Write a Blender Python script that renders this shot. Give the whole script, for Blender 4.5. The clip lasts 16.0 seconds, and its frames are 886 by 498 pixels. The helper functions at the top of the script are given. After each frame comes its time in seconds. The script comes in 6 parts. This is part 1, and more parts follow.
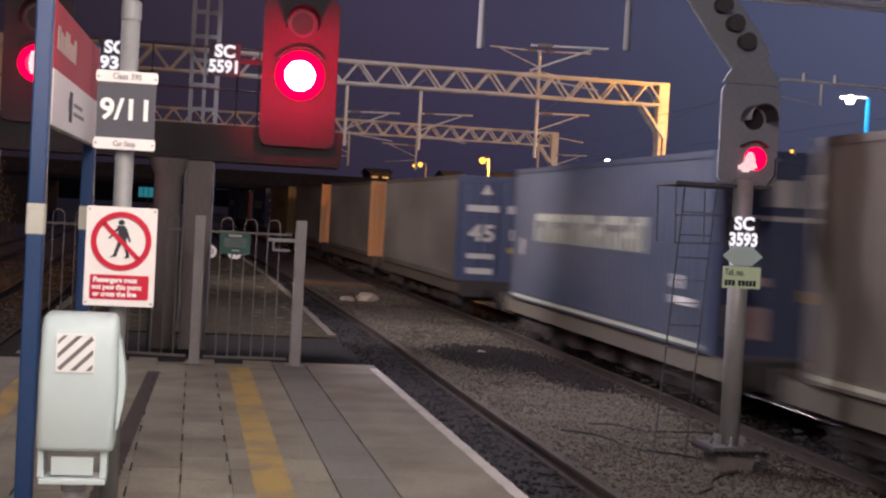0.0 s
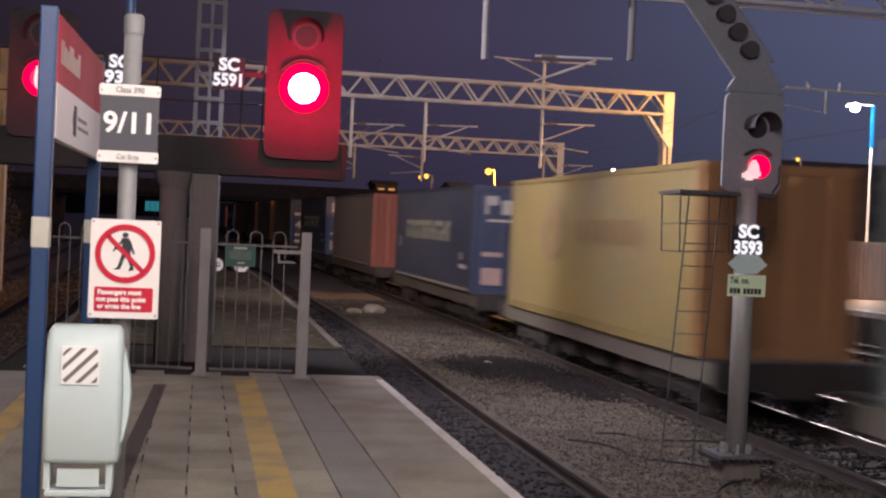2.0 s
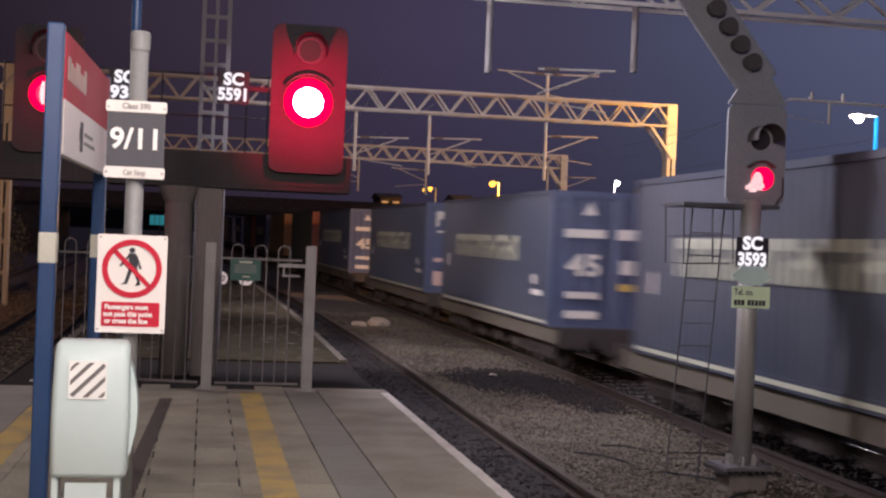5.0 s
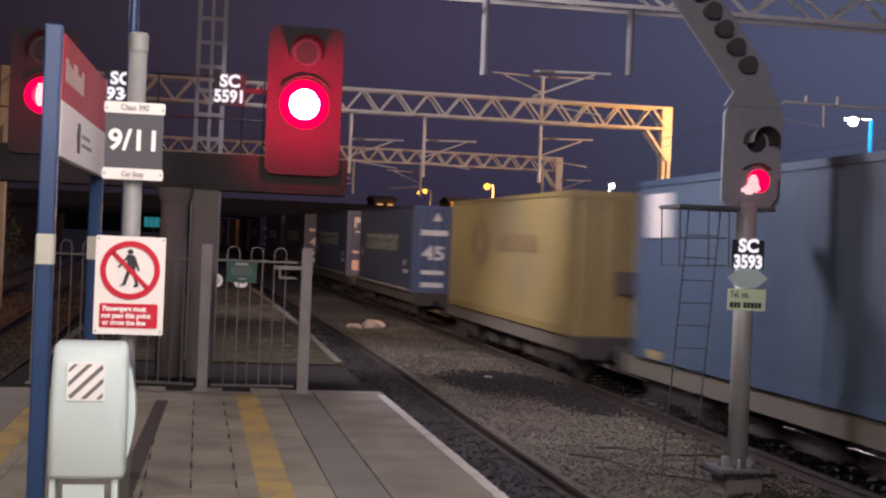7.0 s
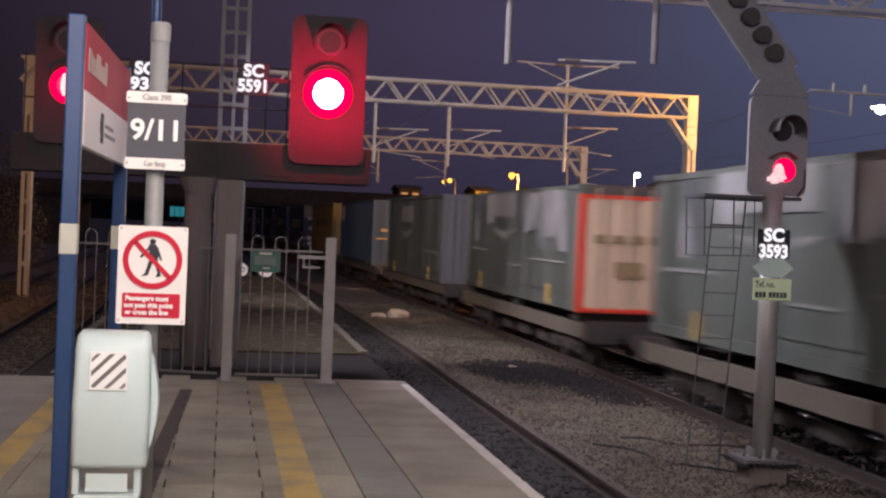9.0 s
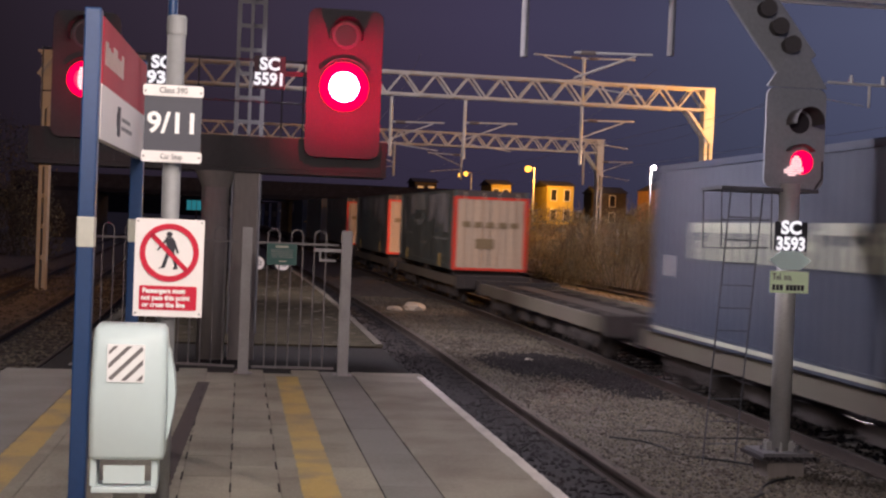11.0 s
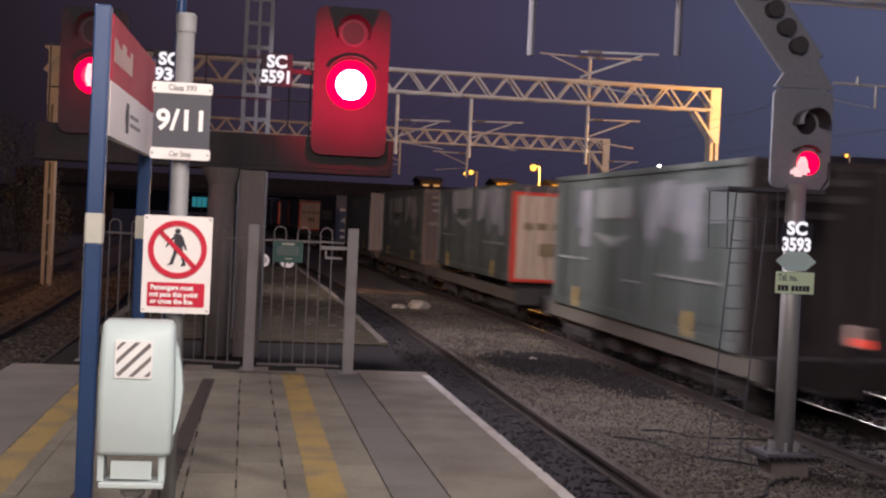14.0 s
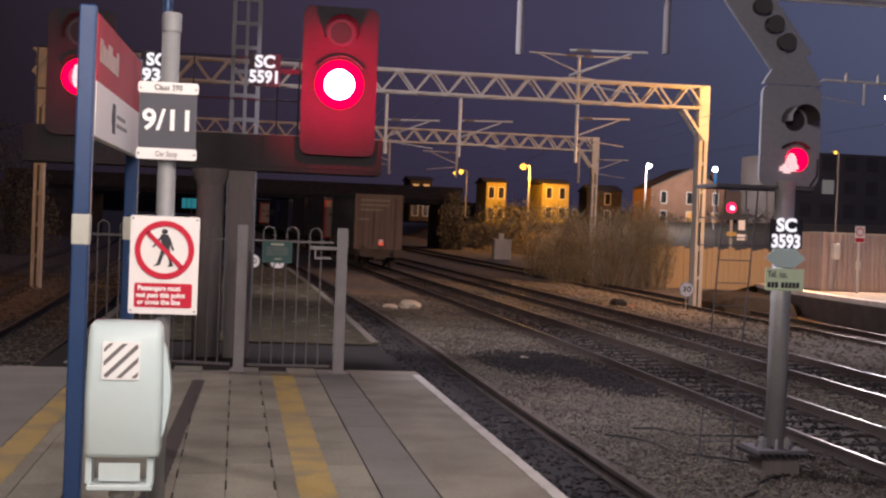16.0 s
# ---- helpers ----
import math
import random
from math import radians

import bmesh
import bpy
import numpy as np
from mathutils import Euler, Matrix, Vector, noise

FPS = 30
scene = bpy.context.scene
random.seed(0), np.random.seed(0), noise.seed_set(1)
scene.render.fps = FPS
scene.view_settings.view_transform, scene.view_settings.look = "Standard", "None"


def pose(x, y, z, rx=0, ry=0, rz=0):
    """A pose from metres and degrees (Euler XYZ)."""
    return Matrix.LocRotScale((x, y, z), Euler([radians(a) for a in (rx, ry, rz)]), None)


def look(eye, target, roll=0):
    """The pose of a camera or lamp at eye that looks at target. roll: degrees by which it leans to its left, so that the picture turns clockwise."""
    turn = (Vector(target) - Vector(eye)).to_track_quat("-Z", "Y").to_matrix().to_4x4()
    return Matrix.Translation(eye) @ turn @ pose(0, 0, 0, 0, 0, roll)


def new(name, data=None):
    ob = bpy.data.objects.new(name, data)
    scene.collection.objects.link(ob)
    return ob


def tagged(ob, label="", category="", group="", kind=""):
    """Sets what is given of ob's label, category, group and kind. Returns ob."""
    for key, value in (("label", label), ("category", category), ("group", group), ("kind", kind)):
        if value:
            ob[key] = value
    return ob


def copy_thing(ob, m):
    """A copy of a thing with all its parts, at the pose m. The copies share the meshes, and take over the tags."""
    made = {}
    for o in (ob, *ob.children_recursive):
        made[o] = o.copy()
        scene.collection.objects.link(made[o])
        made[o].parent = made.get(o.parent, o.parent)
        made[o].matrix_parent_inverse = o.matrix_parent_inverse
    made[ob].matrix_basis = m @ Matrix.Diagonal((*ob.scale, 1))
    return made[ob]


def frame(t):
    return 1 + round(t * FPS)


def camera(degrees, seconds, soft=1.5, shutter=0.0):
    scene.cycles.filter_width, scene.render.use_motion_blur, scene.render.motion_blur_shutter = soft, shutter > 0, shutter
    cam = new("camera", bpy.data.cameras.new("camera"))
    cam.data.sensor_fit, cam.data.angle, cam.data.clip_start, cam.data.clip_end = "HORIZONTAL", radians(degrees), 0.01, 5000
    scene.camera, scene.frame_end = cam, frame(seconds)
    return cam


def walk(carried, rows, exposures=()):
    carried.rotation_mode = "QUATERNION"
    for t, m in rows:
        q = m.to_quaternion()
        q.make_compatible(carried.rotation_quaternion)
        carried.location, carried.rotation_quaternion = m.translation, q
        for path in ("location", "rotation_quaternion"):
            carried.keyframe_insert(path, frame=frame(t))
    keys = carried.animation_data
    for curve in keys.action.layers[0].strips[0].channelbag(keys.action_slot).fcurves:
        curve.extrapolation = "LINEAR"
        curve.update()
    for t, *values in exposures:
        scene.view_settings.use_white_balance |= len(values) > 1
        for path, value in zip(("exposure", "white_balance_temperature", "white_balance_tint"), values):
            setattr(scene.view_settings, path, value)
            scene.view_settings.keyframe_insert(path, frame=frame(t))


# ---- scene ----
cam = camera(37.6, 16.0, soft=2.3, shutter=0.9)
PATH = [
    (0, (-0.006, 0.039, 1.631), (0.372, 2.002, 1.596), 3.0),
    (0.5, (-0.001, 0.033, 1.626), (0.369, 1.998, 1.591), 2.8),
    (1, (0.004, 0.019, 1.627), (0.376, 1.984, 1.597), 2.7),
    (1.5, (0.008, 0.006, 1.631), (0.381, 1.971, 1.604), 2.7),
    (2, (0.011, 0.009, 1.624), (0.378, 1.975, 1.606), 2.5),
    (2.5, (0.012, -0.003, 1.625), (0.37, 1.965, 1.611), 2.5),
    (3, (0.002, -0.009, 1.628), (0.354, 1.96, 1.621), 2.5),
    (3.5, (0.008, -0.014, 1.627), (0.349, 1.957, 1.622), 2.4),
    (4, (0.018, -0.019, 1.623), (0.36, 1.952, 1.622), 2.2),
    (4.5, (0.011, -0.026, 1.63), (0.363, 1.942, 1.63), 2.2),
    (7, (-0.017, -0.022, 1.626), (0.351, 1.944, 1.631), 2.3),
    (7.5, (-0.018, -0.019, 1.625), (0.344, 1.948, 1.628), 2.5),
    (8, (-0.017, -0.004, 1.621), (0.338, 1.964, 1.621), 2.3),
    (8.5, (-0.008, -0.001, 1.624), (0.336, 1.97, 1.616), 2.3),
    (9, (0.0, -0.006, 1.629), (0.331, 1.966, 1.616), 2.3),
    (9.5, (0.009, -0.003, 1.625), (0.328, 1.971, 1.606), 2.2),
    (10, (0.01, -0.008, 1.625), (0.321, 1.967, 1.603), 2.1),
    (12.5, (-0.02, -0.005, 1.623), (0.279, 1.973, 1.598), 2.5),
    (13, (-0.022, -0.008, 1.624), (0.276, 1.97, 1.6), 2.6),
    (13.5, (-0.014, -0.01, 1.624), (0.283, 1.967, 1.6), 2.5),
    (14, (-0.014, -0.02, 1.625), (0.286, 1.958, 1.598), 2.6),
    (14.5, (-0.007, -0.002, 1.621), (0.296, 1.975, 1.596), 2.4),
    (15, (-0.007, 0.008, 1.622), (0.301, 1.984, 1.596), 2.3),
    (15.5, (-0.003, -0.005, 1.621), (0.305, 1.97, 1.594), 2.2),
    (16, (0.001, -0.002, 1.62), (0.315, 1.973, 1.593), 2.2),
]
walk(cam, [(t, look(eye, target, roll)) for t, eye, target, roll in PATH], [(0, 0.12, 6300, 20), (16, 0.12, 6300, 20)])

# ---- light: night sky, platform lamps behind the viewer, yard lamps, unseen fill lamps ----
world = bpy.data.worlds.new("night")
scene.world = world
world.use_nodes = True
_wn = world.node_tree.nodes
_wl = world.node_tree.links
_bg = _wn["Background"]
_tc = _wn.new("ShaderNodeTexCoord")
_sx = _wn.new("ShaderNodeSeparateXYZ")
_rp = _wn.new("ShaderNodeValToRGB")
_rz = _wn.new("ShaderNodeMapRange")
_rz.inputs["From Min"].default_value, _rz.inputs["From Max"].default_value = -0.45, 0.75
_wl.new(_tc.outputs["Generated"], _sx.inputs[0])
_wl.new(_sx.outputs["X"], _rz.inputs["Value"])
_wl.new(_rz.outputs[0], _rp.inputs[0])
_sky = ((0.22, (0.017, 0.012, 0.017)), (0.38, (0.036, 0.027, 0.043)), (0.52, (0.047, 0.039, 0.072)), (0.60, (0.050, 0.047, 0.084)), (0.68, (0.060, 0.067, 0.112)), (0.80, (0.080, 0.093, 0.155)))
_rp.color_ramp.elements[0].position, _rp.color_ramp.elements[0].color = _sky[0][0], (*_sky[0][1], 1)
_rp.color_ramp.elements[1].position, _rp.color_ramp.elements[1].color = _sky[-1][0], (*_sky[-1][1], 1)
for _p, _c in _sky[1:-1]:
    _rp.color_ramp.elements.new(_p).color = (*_c, 1)
_wl.new(_rp.outputs[0], _bg.inputs["Color"])
_rh = _wn.new("ShaderNodeMapRange")
_rh.inputs["From Min"].default_value, _rh.inputs["From Max"].default_value = 0.02, 0.16
_rh.inputs["To Min"].default_value, _rh.inputs["To Max"].default_value = 0.60, 0.98
_wl.new(_sx.outputs["Z"], _rh.inputs["Value"])
_wl.new(_rh.outputs[0], _bg.inputs["Strength"])


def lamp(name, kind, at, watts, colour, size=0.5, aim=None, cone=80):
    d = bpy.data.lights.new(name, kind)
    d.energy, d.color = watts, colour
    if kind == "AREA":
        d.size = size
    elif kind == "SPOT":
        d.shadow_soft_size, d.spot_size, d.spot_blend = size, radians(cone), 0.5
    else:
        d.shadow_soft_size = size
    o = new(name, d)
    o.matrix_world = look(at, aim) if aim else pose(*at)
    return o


WARM = (1.0, 0.87, 0.79)
SODIUM = (1.0, 0.42, 0.035)
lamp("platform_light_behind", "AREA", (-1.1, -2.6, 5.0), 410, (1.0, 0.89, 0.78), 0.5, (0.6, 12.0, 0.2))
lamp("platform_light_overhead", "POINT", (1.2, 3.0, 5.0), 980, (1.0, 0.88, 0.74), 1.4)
# added unseen fill over the bay tracks, lifts the ballast on the left
lamp("platform_light_bay", "POINT", (-6.0, 17.0, 6.2), 1000, (1.0, 0.88, 0.76), 0.4)
# added unseen fill that brightens the near side of the train
lamp("platform_light_side", "AREA", (1.5, 18.0, 6.0), 640, (0.98, 0.93, 0.98), 1.4, (9.0, 19.5, 1.0))
# added unseen spot, no mast here, that brightens the farther containers
lamp("yard_mast_light", "SPOT", (-4.5, 23.0, 9.5), 9300, (1.0, 0.92, 0.90), 0.5, (8.5, 36.0, 3.4), 76)
lamp("yard_light", "POINT", (23.4, 44.6, 6.9), 4600, (1.0, 0.88, 0.80), 0.3)
lamp("sodium_yard_light", "AREA", (21.2, 43.75, 8.6), 2500, SODIUM, 0.5, (17.0, 50.0, 2.5))
lamp("sodium_road_light", "POINT", (26.4, 119.0, 7.5), 3600, SODIUM, 0.4)
lamp("white_road_light", "POINT", (38.7, 119.0, 8.2), 3600, (1.0, 0.90, 0.82), 0.4)
lamp("sodium_street_light", "POINT", (39.6, 172.0, 9.8), 6000, SODIUM, 0.4)
lamp("sodium_left_light", "AREA", (-16.0, 32.0, 8.0), 650, SODIUM, 0.8, (-7.0, 48.0, 2.0))
lamp("house_light", "POINT", (58.0, 160.0, 9.6), 3000, (1.0, 0.85, 0.7), 0.4)


# ---- materials ----
def mat(name, colour, rough=0.6, metal=0.0, scale=6.0, vary=0.25, bump=0.15, dirt=None, dirt_amount=0.35, islands=0.0, stretch=(1, 1, 1), random_tone=0.0, laid=False):
    m = bpy.data.materials.new(name)
    m.use_nodes = True
    n, l = m.node_tree.nodes, m.node_tree.links
    b = n["Principled BSDF"]
    co = n.new("ShaderNodeTexCoord")
    mp = n.new("ShaderNodeMapping")
    mp.inputs["Scale"].default_value = stretch
    l.new(n.new("ShaderNodeNewGeometry").outputs["Position"] if laid else co.outputs["Object"], mp.inputs[0])
    big, fine = n.new("ShaderNodeTexNoise"), n.new("ShaderNodeTexNoise")
    for t, s, d in ((big, scale * 0.18, 4), (fine, scale * 4.0, 6)):
        t.inputs["Scale"].default_value, t.inputs["Detail"].default_value = s, d
        l.new(mp.outputs[0], t.inputs["Vector"])
    base = n.new("ShaderNodeRGB")
    base.outputs[0].default_value = (*colour, 1)
    mix = n.new("ShaderNodeMix")
    mix.data_type = "RGBA"
    ramp = n.new("ShaderNodeValToRGB")
    ramp.color_ramp.elements[0].position, ramp.color_ramp.elements[1].position = 0.42, 0.68
    l.new(big.outputs["Fac"], ramp.inputs[0])
    sc = n.new("ShaderNodeMath")
    sc.operation = "MULTIPLY"
    sc.inputs[1].default_value = dirt_amount
    l.new(ramp.outputs[0], sc.inputs[0])
    l.new(sc.outputs[0], mix.inputs["Factor"])
    l.new(base.outputs[0], mix.inputs["A"])
    mix.inputs["B"].default_value = (*(dirt or tuple(c * 0.55 for c in colour)), 1)
    hsv = n.new("ShaderNodeHueSaturation")
    rng = n.new("ShaderNodeMapRange")
    rng.inputs["To Min"].default_value, rng.inputs["To Max"].default_value = 1 - vary, 1 + vary
    l.new(fine.outputs["Fac"], rng.inputs["Value"])
    val = rng.outputs[0]
    for amount, node, out in ((islands, "ShaderNodeNewGeometry", "Random Per Island"), (random_tone, "ShaderNodeObjectInfo", "Random")):
        if amount:
            g, r2, mu = n.new(node), n.new("ShaderNodeMapRange"), n.new("ShaderNodeMath")
            r2.inputs["To Min"].default_value, r2.inputs["To Max"].default_value = 1 - amount, 1 + amount
            mu.operation = "MULTIPLY"
            l.new(g.outputs[out], r2.inputs["Value"])
            l.new(r2.outputs[0], mu.inputs[0])
            l.new(val, mu.inputs[1])
            val = mu.outputs[0]
    l.new(val, hsv.inputs["Value"])
    l.new(mix.outputs["Result"], hsv.inputs["Color"])
    l.new(hsv.outputs[0], b.inputs["Base Color"])
    b.inputs["Metallic"].default_value = metal
    rr = n.new("ShaderNodeMapRange")
    rr.inputs["To Min"].default_value, rr.inputs["To Max"].default_value = max(0.03, rough - 0.12), min(1, rough + 0.12)
    l.new(big.outputs["Fac"], rr.inputs["Value"])
    l.new(rr.outputs[0], b.inputs["Roughness"])
    if bump:
        bp = n.new("ShaderNodeBump")
        bp.inputs["Strength"].default_value, bp.inputs["Distance"].default_value = bump, 0.02
        l.new(fine.outputs["Fac"], bp.inputs["Height"])
        l.new(bp.outputs[0], b.inputs["Normal"])
    return m


def glow(name, colour, strength):
    m = bpy.data.materials.new(name)
    m.use_nodes = True
    b = m.node_tree.nodes["Principled BSDF"]
    b.inputs["Base Color"].default_value = (*[c * 0.03 for c in colour], 1)
    b.inputs["Roughness"].default_value = 0.9
    b.inputs["Specular IOR Level"].default_value = 0.0
    b.inputs["Emission Color"].default_value = (*colour, 1)
    b.inputs["Emission Strength"].default_value = strength
    return m


SLAB = mat("paving slab", (0.300, 0.281, 0.218), 0.8, 0, 9, 0.34, 0.35, (0.19, 0.172, 0.136), 0.75, random_tone=0.13, laid=True)
SLAB_DARK = mat("worn tactile paving", (0.225, 0.218, 0.198), 0.8, 0, 8, 0.22, 0.3, (0.165, 0.155, 0.132), 0.5, random_tone=0.07, laid=True)
COPING = mat("coping slab", (0.29, 0.266, 0.215), 0.8, 0, 9, 0.3, 0.25, (0.19, 0.165, 0.14), 0.75, random_tone=0.07, laid=True)
SLOT = mat("dark drain slot", (0.018, 0.015, 0.014), 0.95, 0, 20, 0.3, 0.3)
JOINT = mat("joint grit", (0.19, 0.165, 0.14), 0.95, 0, 20, 0.3, 0.3)
YELLOW_LINE = mat("worn yellow line paint", (0.47, 0.33, 0.09), 0.7, 0, 14, 0.3, 0.2, (0.27, 0.23, 0.15), 0.9)
WHITE_LINE = mat("worn white line paint", (0.66, 0.63, 0.60), 0.7, 0, 14, 0.2, 0.2, (0.4, 0.36, 0.33), 0.5)
FADED_LINE = mat("faded dirty line paint", (0.125, 0.108, 0.084), 0.8, 0, 14, 0.3, 0.2, (0.07, 0.058, 0.044), 0.8)
STRIP_DARK = mat("dark strip colour", (0.060, 0.046, 0.044), 0.9, 0, 14, 0.3, 0.4, (0.085, 0.068, 0.062), 0.6)
ASPHALT = mat("dark old asphalt", (0.020, 0.018, 0.018), 0.9, 0, 10, 0.35, 0.4, (0.036, 0.032, 0.027), 0.5)
MOSS_SLAB = mat("mossy disused paving", (0.034, 0.028, 0.018), 0.95, 0, 16, 0.5, 0.5, (0.085, 0.070, 0.046), 0.8)
BALLAST = mat("ballast bed", (0.15, 0.128, 0.11), 0.95, 0, 18, 0.5, 0.9, (0.085, 0.07, 0.06), 0.75)
STONE = mat("ballast stone", (0.145, 0.125, 0.096), 0.9, 0, 3, 0.25, 0.3, (0.062, 0.050, 0.040), 0.9, islands=0.6)
# much darker ballast, for the track beds and one patch
STONE_DARK = mat("near-black ballast stone", (0.023, 0.019, 0.020), 0.85, 0, 12, 0.3, 0.3, (0.016, 0.013, 0.014), 0.6, islands=0.5)
SOOT_EARTH = mat("black overgrown earth", (0.014, 0.012, 0.012), 0.95, 0, 6, 0.5, 0.8, (0.026, 0.022, 0.018), 0.7)
SOOT_EARTH.node_tree.nodes["Principled BSDF"].inputs["Specular IOR Level"].default_value = 0.08
for _m in (ASPHALT, MOSS_SLAB):
    _m.node_tree.nodes["Principled BSDF"].inputs["Specular IOR Level"].default_value = 0.12
EARTH = mat("dark earth", (0.06, 0.052, 0.042), 0.95, 0, 3, 0.4, 0.6, (0.10, 0.085, 0.06), 0.6)
RAIL_SIDE = mat("rusty rail side", (0.055, 0.042, 0.037), 0.85, 0.2, 9, 0.3, 0.3)
RAIL_TOP = mat("polished rail head", (0.30, 0.28, 0.27), 0.40, 1.0, 9, 0.1, 0.0)
RAIL_DULL = mat("dull rusty rail head", (0.12, 0.095, 0.08), 0.7, 0.4, 9, 0.2, 0.1)
SLEEPER = mat("concrete sleeper", (0.075, 0.064, 0.057), 0.9, 0, 8, 0.25, 0.3, (0.035, 0.03, 0.027), 0.7, random_tone=0.2)
BLUE_PAINT = mat("blue gloss post paint", (0.022, 0.068, 0.19), 0.4, 0, 8, 0.12, 0.05, (0.03, 0.07, 0.2), 0.4)
CREAM_BAND = mat("cream reflective band", (0.72, 0.72, 0.62), 0.5, 0, 10, 0.08, 0.03)
GALV = mat("galvanised grey tube", (0.42, 0.42, 0.42), 0.5, 0.35, 9, 0.15, 0.06, (0.3, 0.29, 0.28), 0.5)
POLE_GREY = mat("dull grey pole coating", (0.27, 0.275, 0.28), 0.6, 0.1, 9, 0.12, 0.06, (0.2, 0.2, 0.2), 0.5)
GREY_POST = mat("weathered grey post paint", (0.36, 0.34, 0.34), 0.7, 0, 12, 0.18, 0.12, (0.22, 0.2, 0.19), 0.5)
FENCE = mat("grey fence steel", (0.20, 0.18, 0.18), 0.6, 0.2, 12, 0.2, 0.1)
WHITE_SIGN = mat("white sign face", (0.80, 0.77, 0.75), 0.45, 0, 5, 0.04, 0.0, (0.7, 0.66, 0.62), 0.35)
GREY_SIGN = mat("slate grey sign face", (0.052, 0.053, 0.070), 0.5, 0, 5, 0.08, 0.0)
RED_SIGN = mat("red sign face", (0.56, 0.022, 0.05), 0.6, 0, 5, 0.06, 0.0)
RED_SIGN.node_tree.nodes["Principled BSDF"].inputs["Specular IOR Level"].default_value = 0.2
BLACK_INK = mat("black sign ink", (0.02, 0.02, 0.03), 0.6, 0, 5, 0.1, 0.0)
GREY_INK = mat("grey sign ink", (0.22, 0.22, 0.22), 0.6, 0, 5, 0.1, 0.0)
WHITE_INK = mat("white sign ink", (0.90, 0.91, 0.90), 0.5, 0, 5, 0.03, 0.0)
# unlit plate characters, given a glow in place of reflected lamplight
GLOW_INK = glow("self-glowing white characters", (1.0, 0.98, 0.97), 0.95)
TEL_FACE = mat("pale green reflective plate", (0.78, 0.95, 0.66), 0.4, 0, 5, 0.04, 0.0)
HEX_FACE = mat("pale blue reflective plate", (0.62, 0.80, 0.78), 0.4, 0, 5, 0.04, 0.0)
BOX_PLASTIC = mat("white moulded plastic", (0.55, 0.665, 0.665), 0.42, 0, 3, 0.05, 0.03, (0.6, 0.6, 0.56), 0.4)
SILVER = mat("silver film stripe", (0.22, 0.21, 0.21), 0.35, 0.4, 5, 0.15, 0.0)
BOARD_BLACK = mat("dark signal housing", (0.055, 0.050, 0.055), 0.8, 0, 6, 0.2, 0.08, (0.035, 0.033, 0.035), 0.5)
SIGNAL_GREY = mat("grey signal housing", (0.075, 0.075, 0.088), 0.6, 0, 6, 0.2, 0.08)
POST_GREY = mat("pale weathered signal housing", (0.225, 0.235, 0.275), 0.65, 0, 6, 0.2, 0.08, (0.16, 0.168, 0.195), 0.5)
GLASS_DARK = mat("unlit signal lens", (0.03, 0.028, 0.035), 0.45, 0, 5, 0.05, 0.0)
GLASS_DARK.node_tree.nodes["Principled BSDF"].inputs["Specular IOR Level"].default_value = 0.2
RED_CORE = glow("lit signal lens", (1.0, 0.62, 0.62), 14.0)
RED_RING = glow("red lens and glare ring", (1.0, 0.0, 0.035), 2.4)
RED_SMALL = glow("red repeater lens", (1.0, 0.012, 0.07), 2.4)
WHITE_LED = glow("white lamp glass", (1.0, 0.93, 0.86), 30.0)
SODIUM_GLASS = glow("sodium lamp glass", (1.0, 0.5, 0.06), 2.6)
BLUE_LED = glow("bluish lamp glass", (0.75, 0.9, 1.0), 25.0)
# emission stands in for lamplight on the blue column
BLUE_GLOW = glow("self-glowing blue column", (0.02, 0.32, 0.75), 0.75)
WINDOW_LIT = glow("lit window", (1.0, 0.5, 0.16), 0.8)
WINDOW_DIM = glow("dim office window", (0.75, 0.72, 0.66), 0.16)
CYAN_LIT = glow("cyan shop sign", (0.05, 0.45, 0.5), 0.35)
CONCRETE = mat("stained concrete", (0.21, 0.185, 0.175), 0.9, 0, 5, 0.2, 0.3, (0.13, 0.11, 0.105), 0.7, stretch=(1, 1, 0.25))
STEEL_DARK = mat("dark painted steel", (0.032, 0.028, 0.031), 0.7, 0.1, 6, 0.25, 0.1)
LATTICE = mat("dull grey lattice steel", (0.15, 0.145, 0.155), 0.7, 0.1, 8, 0.2, 0.1)
C_GHOST = mat("pale worn curtain print", (0.29, 0.29, 0.305), 0.5, 0, 7, 0.3, 0.1, (0.06, 0.07, 0.075), 1.0, stretch=(1, 1.3, 0.6))
RED_DIM = glow("dimmer lit signal lens", (1.0, 0.02, 0.06), 2.4)
PORTAL = mat("galvanised portal steel", (0.45, 0.44, 0.42), 0.6, 0.1, 8, 0.18, 0.1)
WOOD_HOARD = mat("timber hoarding", (0.30, 0.22, 0.13), 0.8, 0, 6, 0.25, 0.2, (0.28, 0.19, 0.1), 0.5, stretch=(3, 3, 0.3))
CLADDING = mat("pinkish brown ribbed cladding", (0.42, 0.345, 0.325), 0.7, 0, 6, 0.12, 0.06, (0.3, 0.22, 0.2), 0.5, random_tone=0.10)
BRICK_DARK = mat("sooty brick platform face", (0.06, 0.05, 0.048), 0.95, 0, 10, 0.4, 0.5, (0.11, 0.10, 0.095), 0.5)
# the yellow cast of the street lighting is put into this wall colour
RENDER_WALL = mat("rendered house wall with lamp tint", (0.46, 0.38, 0.10), 0.9, 0, 2, 0.12, 0.1)
HOUSE_BRICK = mat("house brick", (0.30, 0.18, 0.13), 0.9, 0, 6, 0.2, 0.2)
ROOF = mat("slate roof", (0.07, 0.07, 0.075), 0.8, 0, 5, 0.25, 0.2)
WINDOW_DARK = mat("dark window glass", (0.03, 0.03, 0.035), 0.1, 0, 3, 0.1, 0.0)
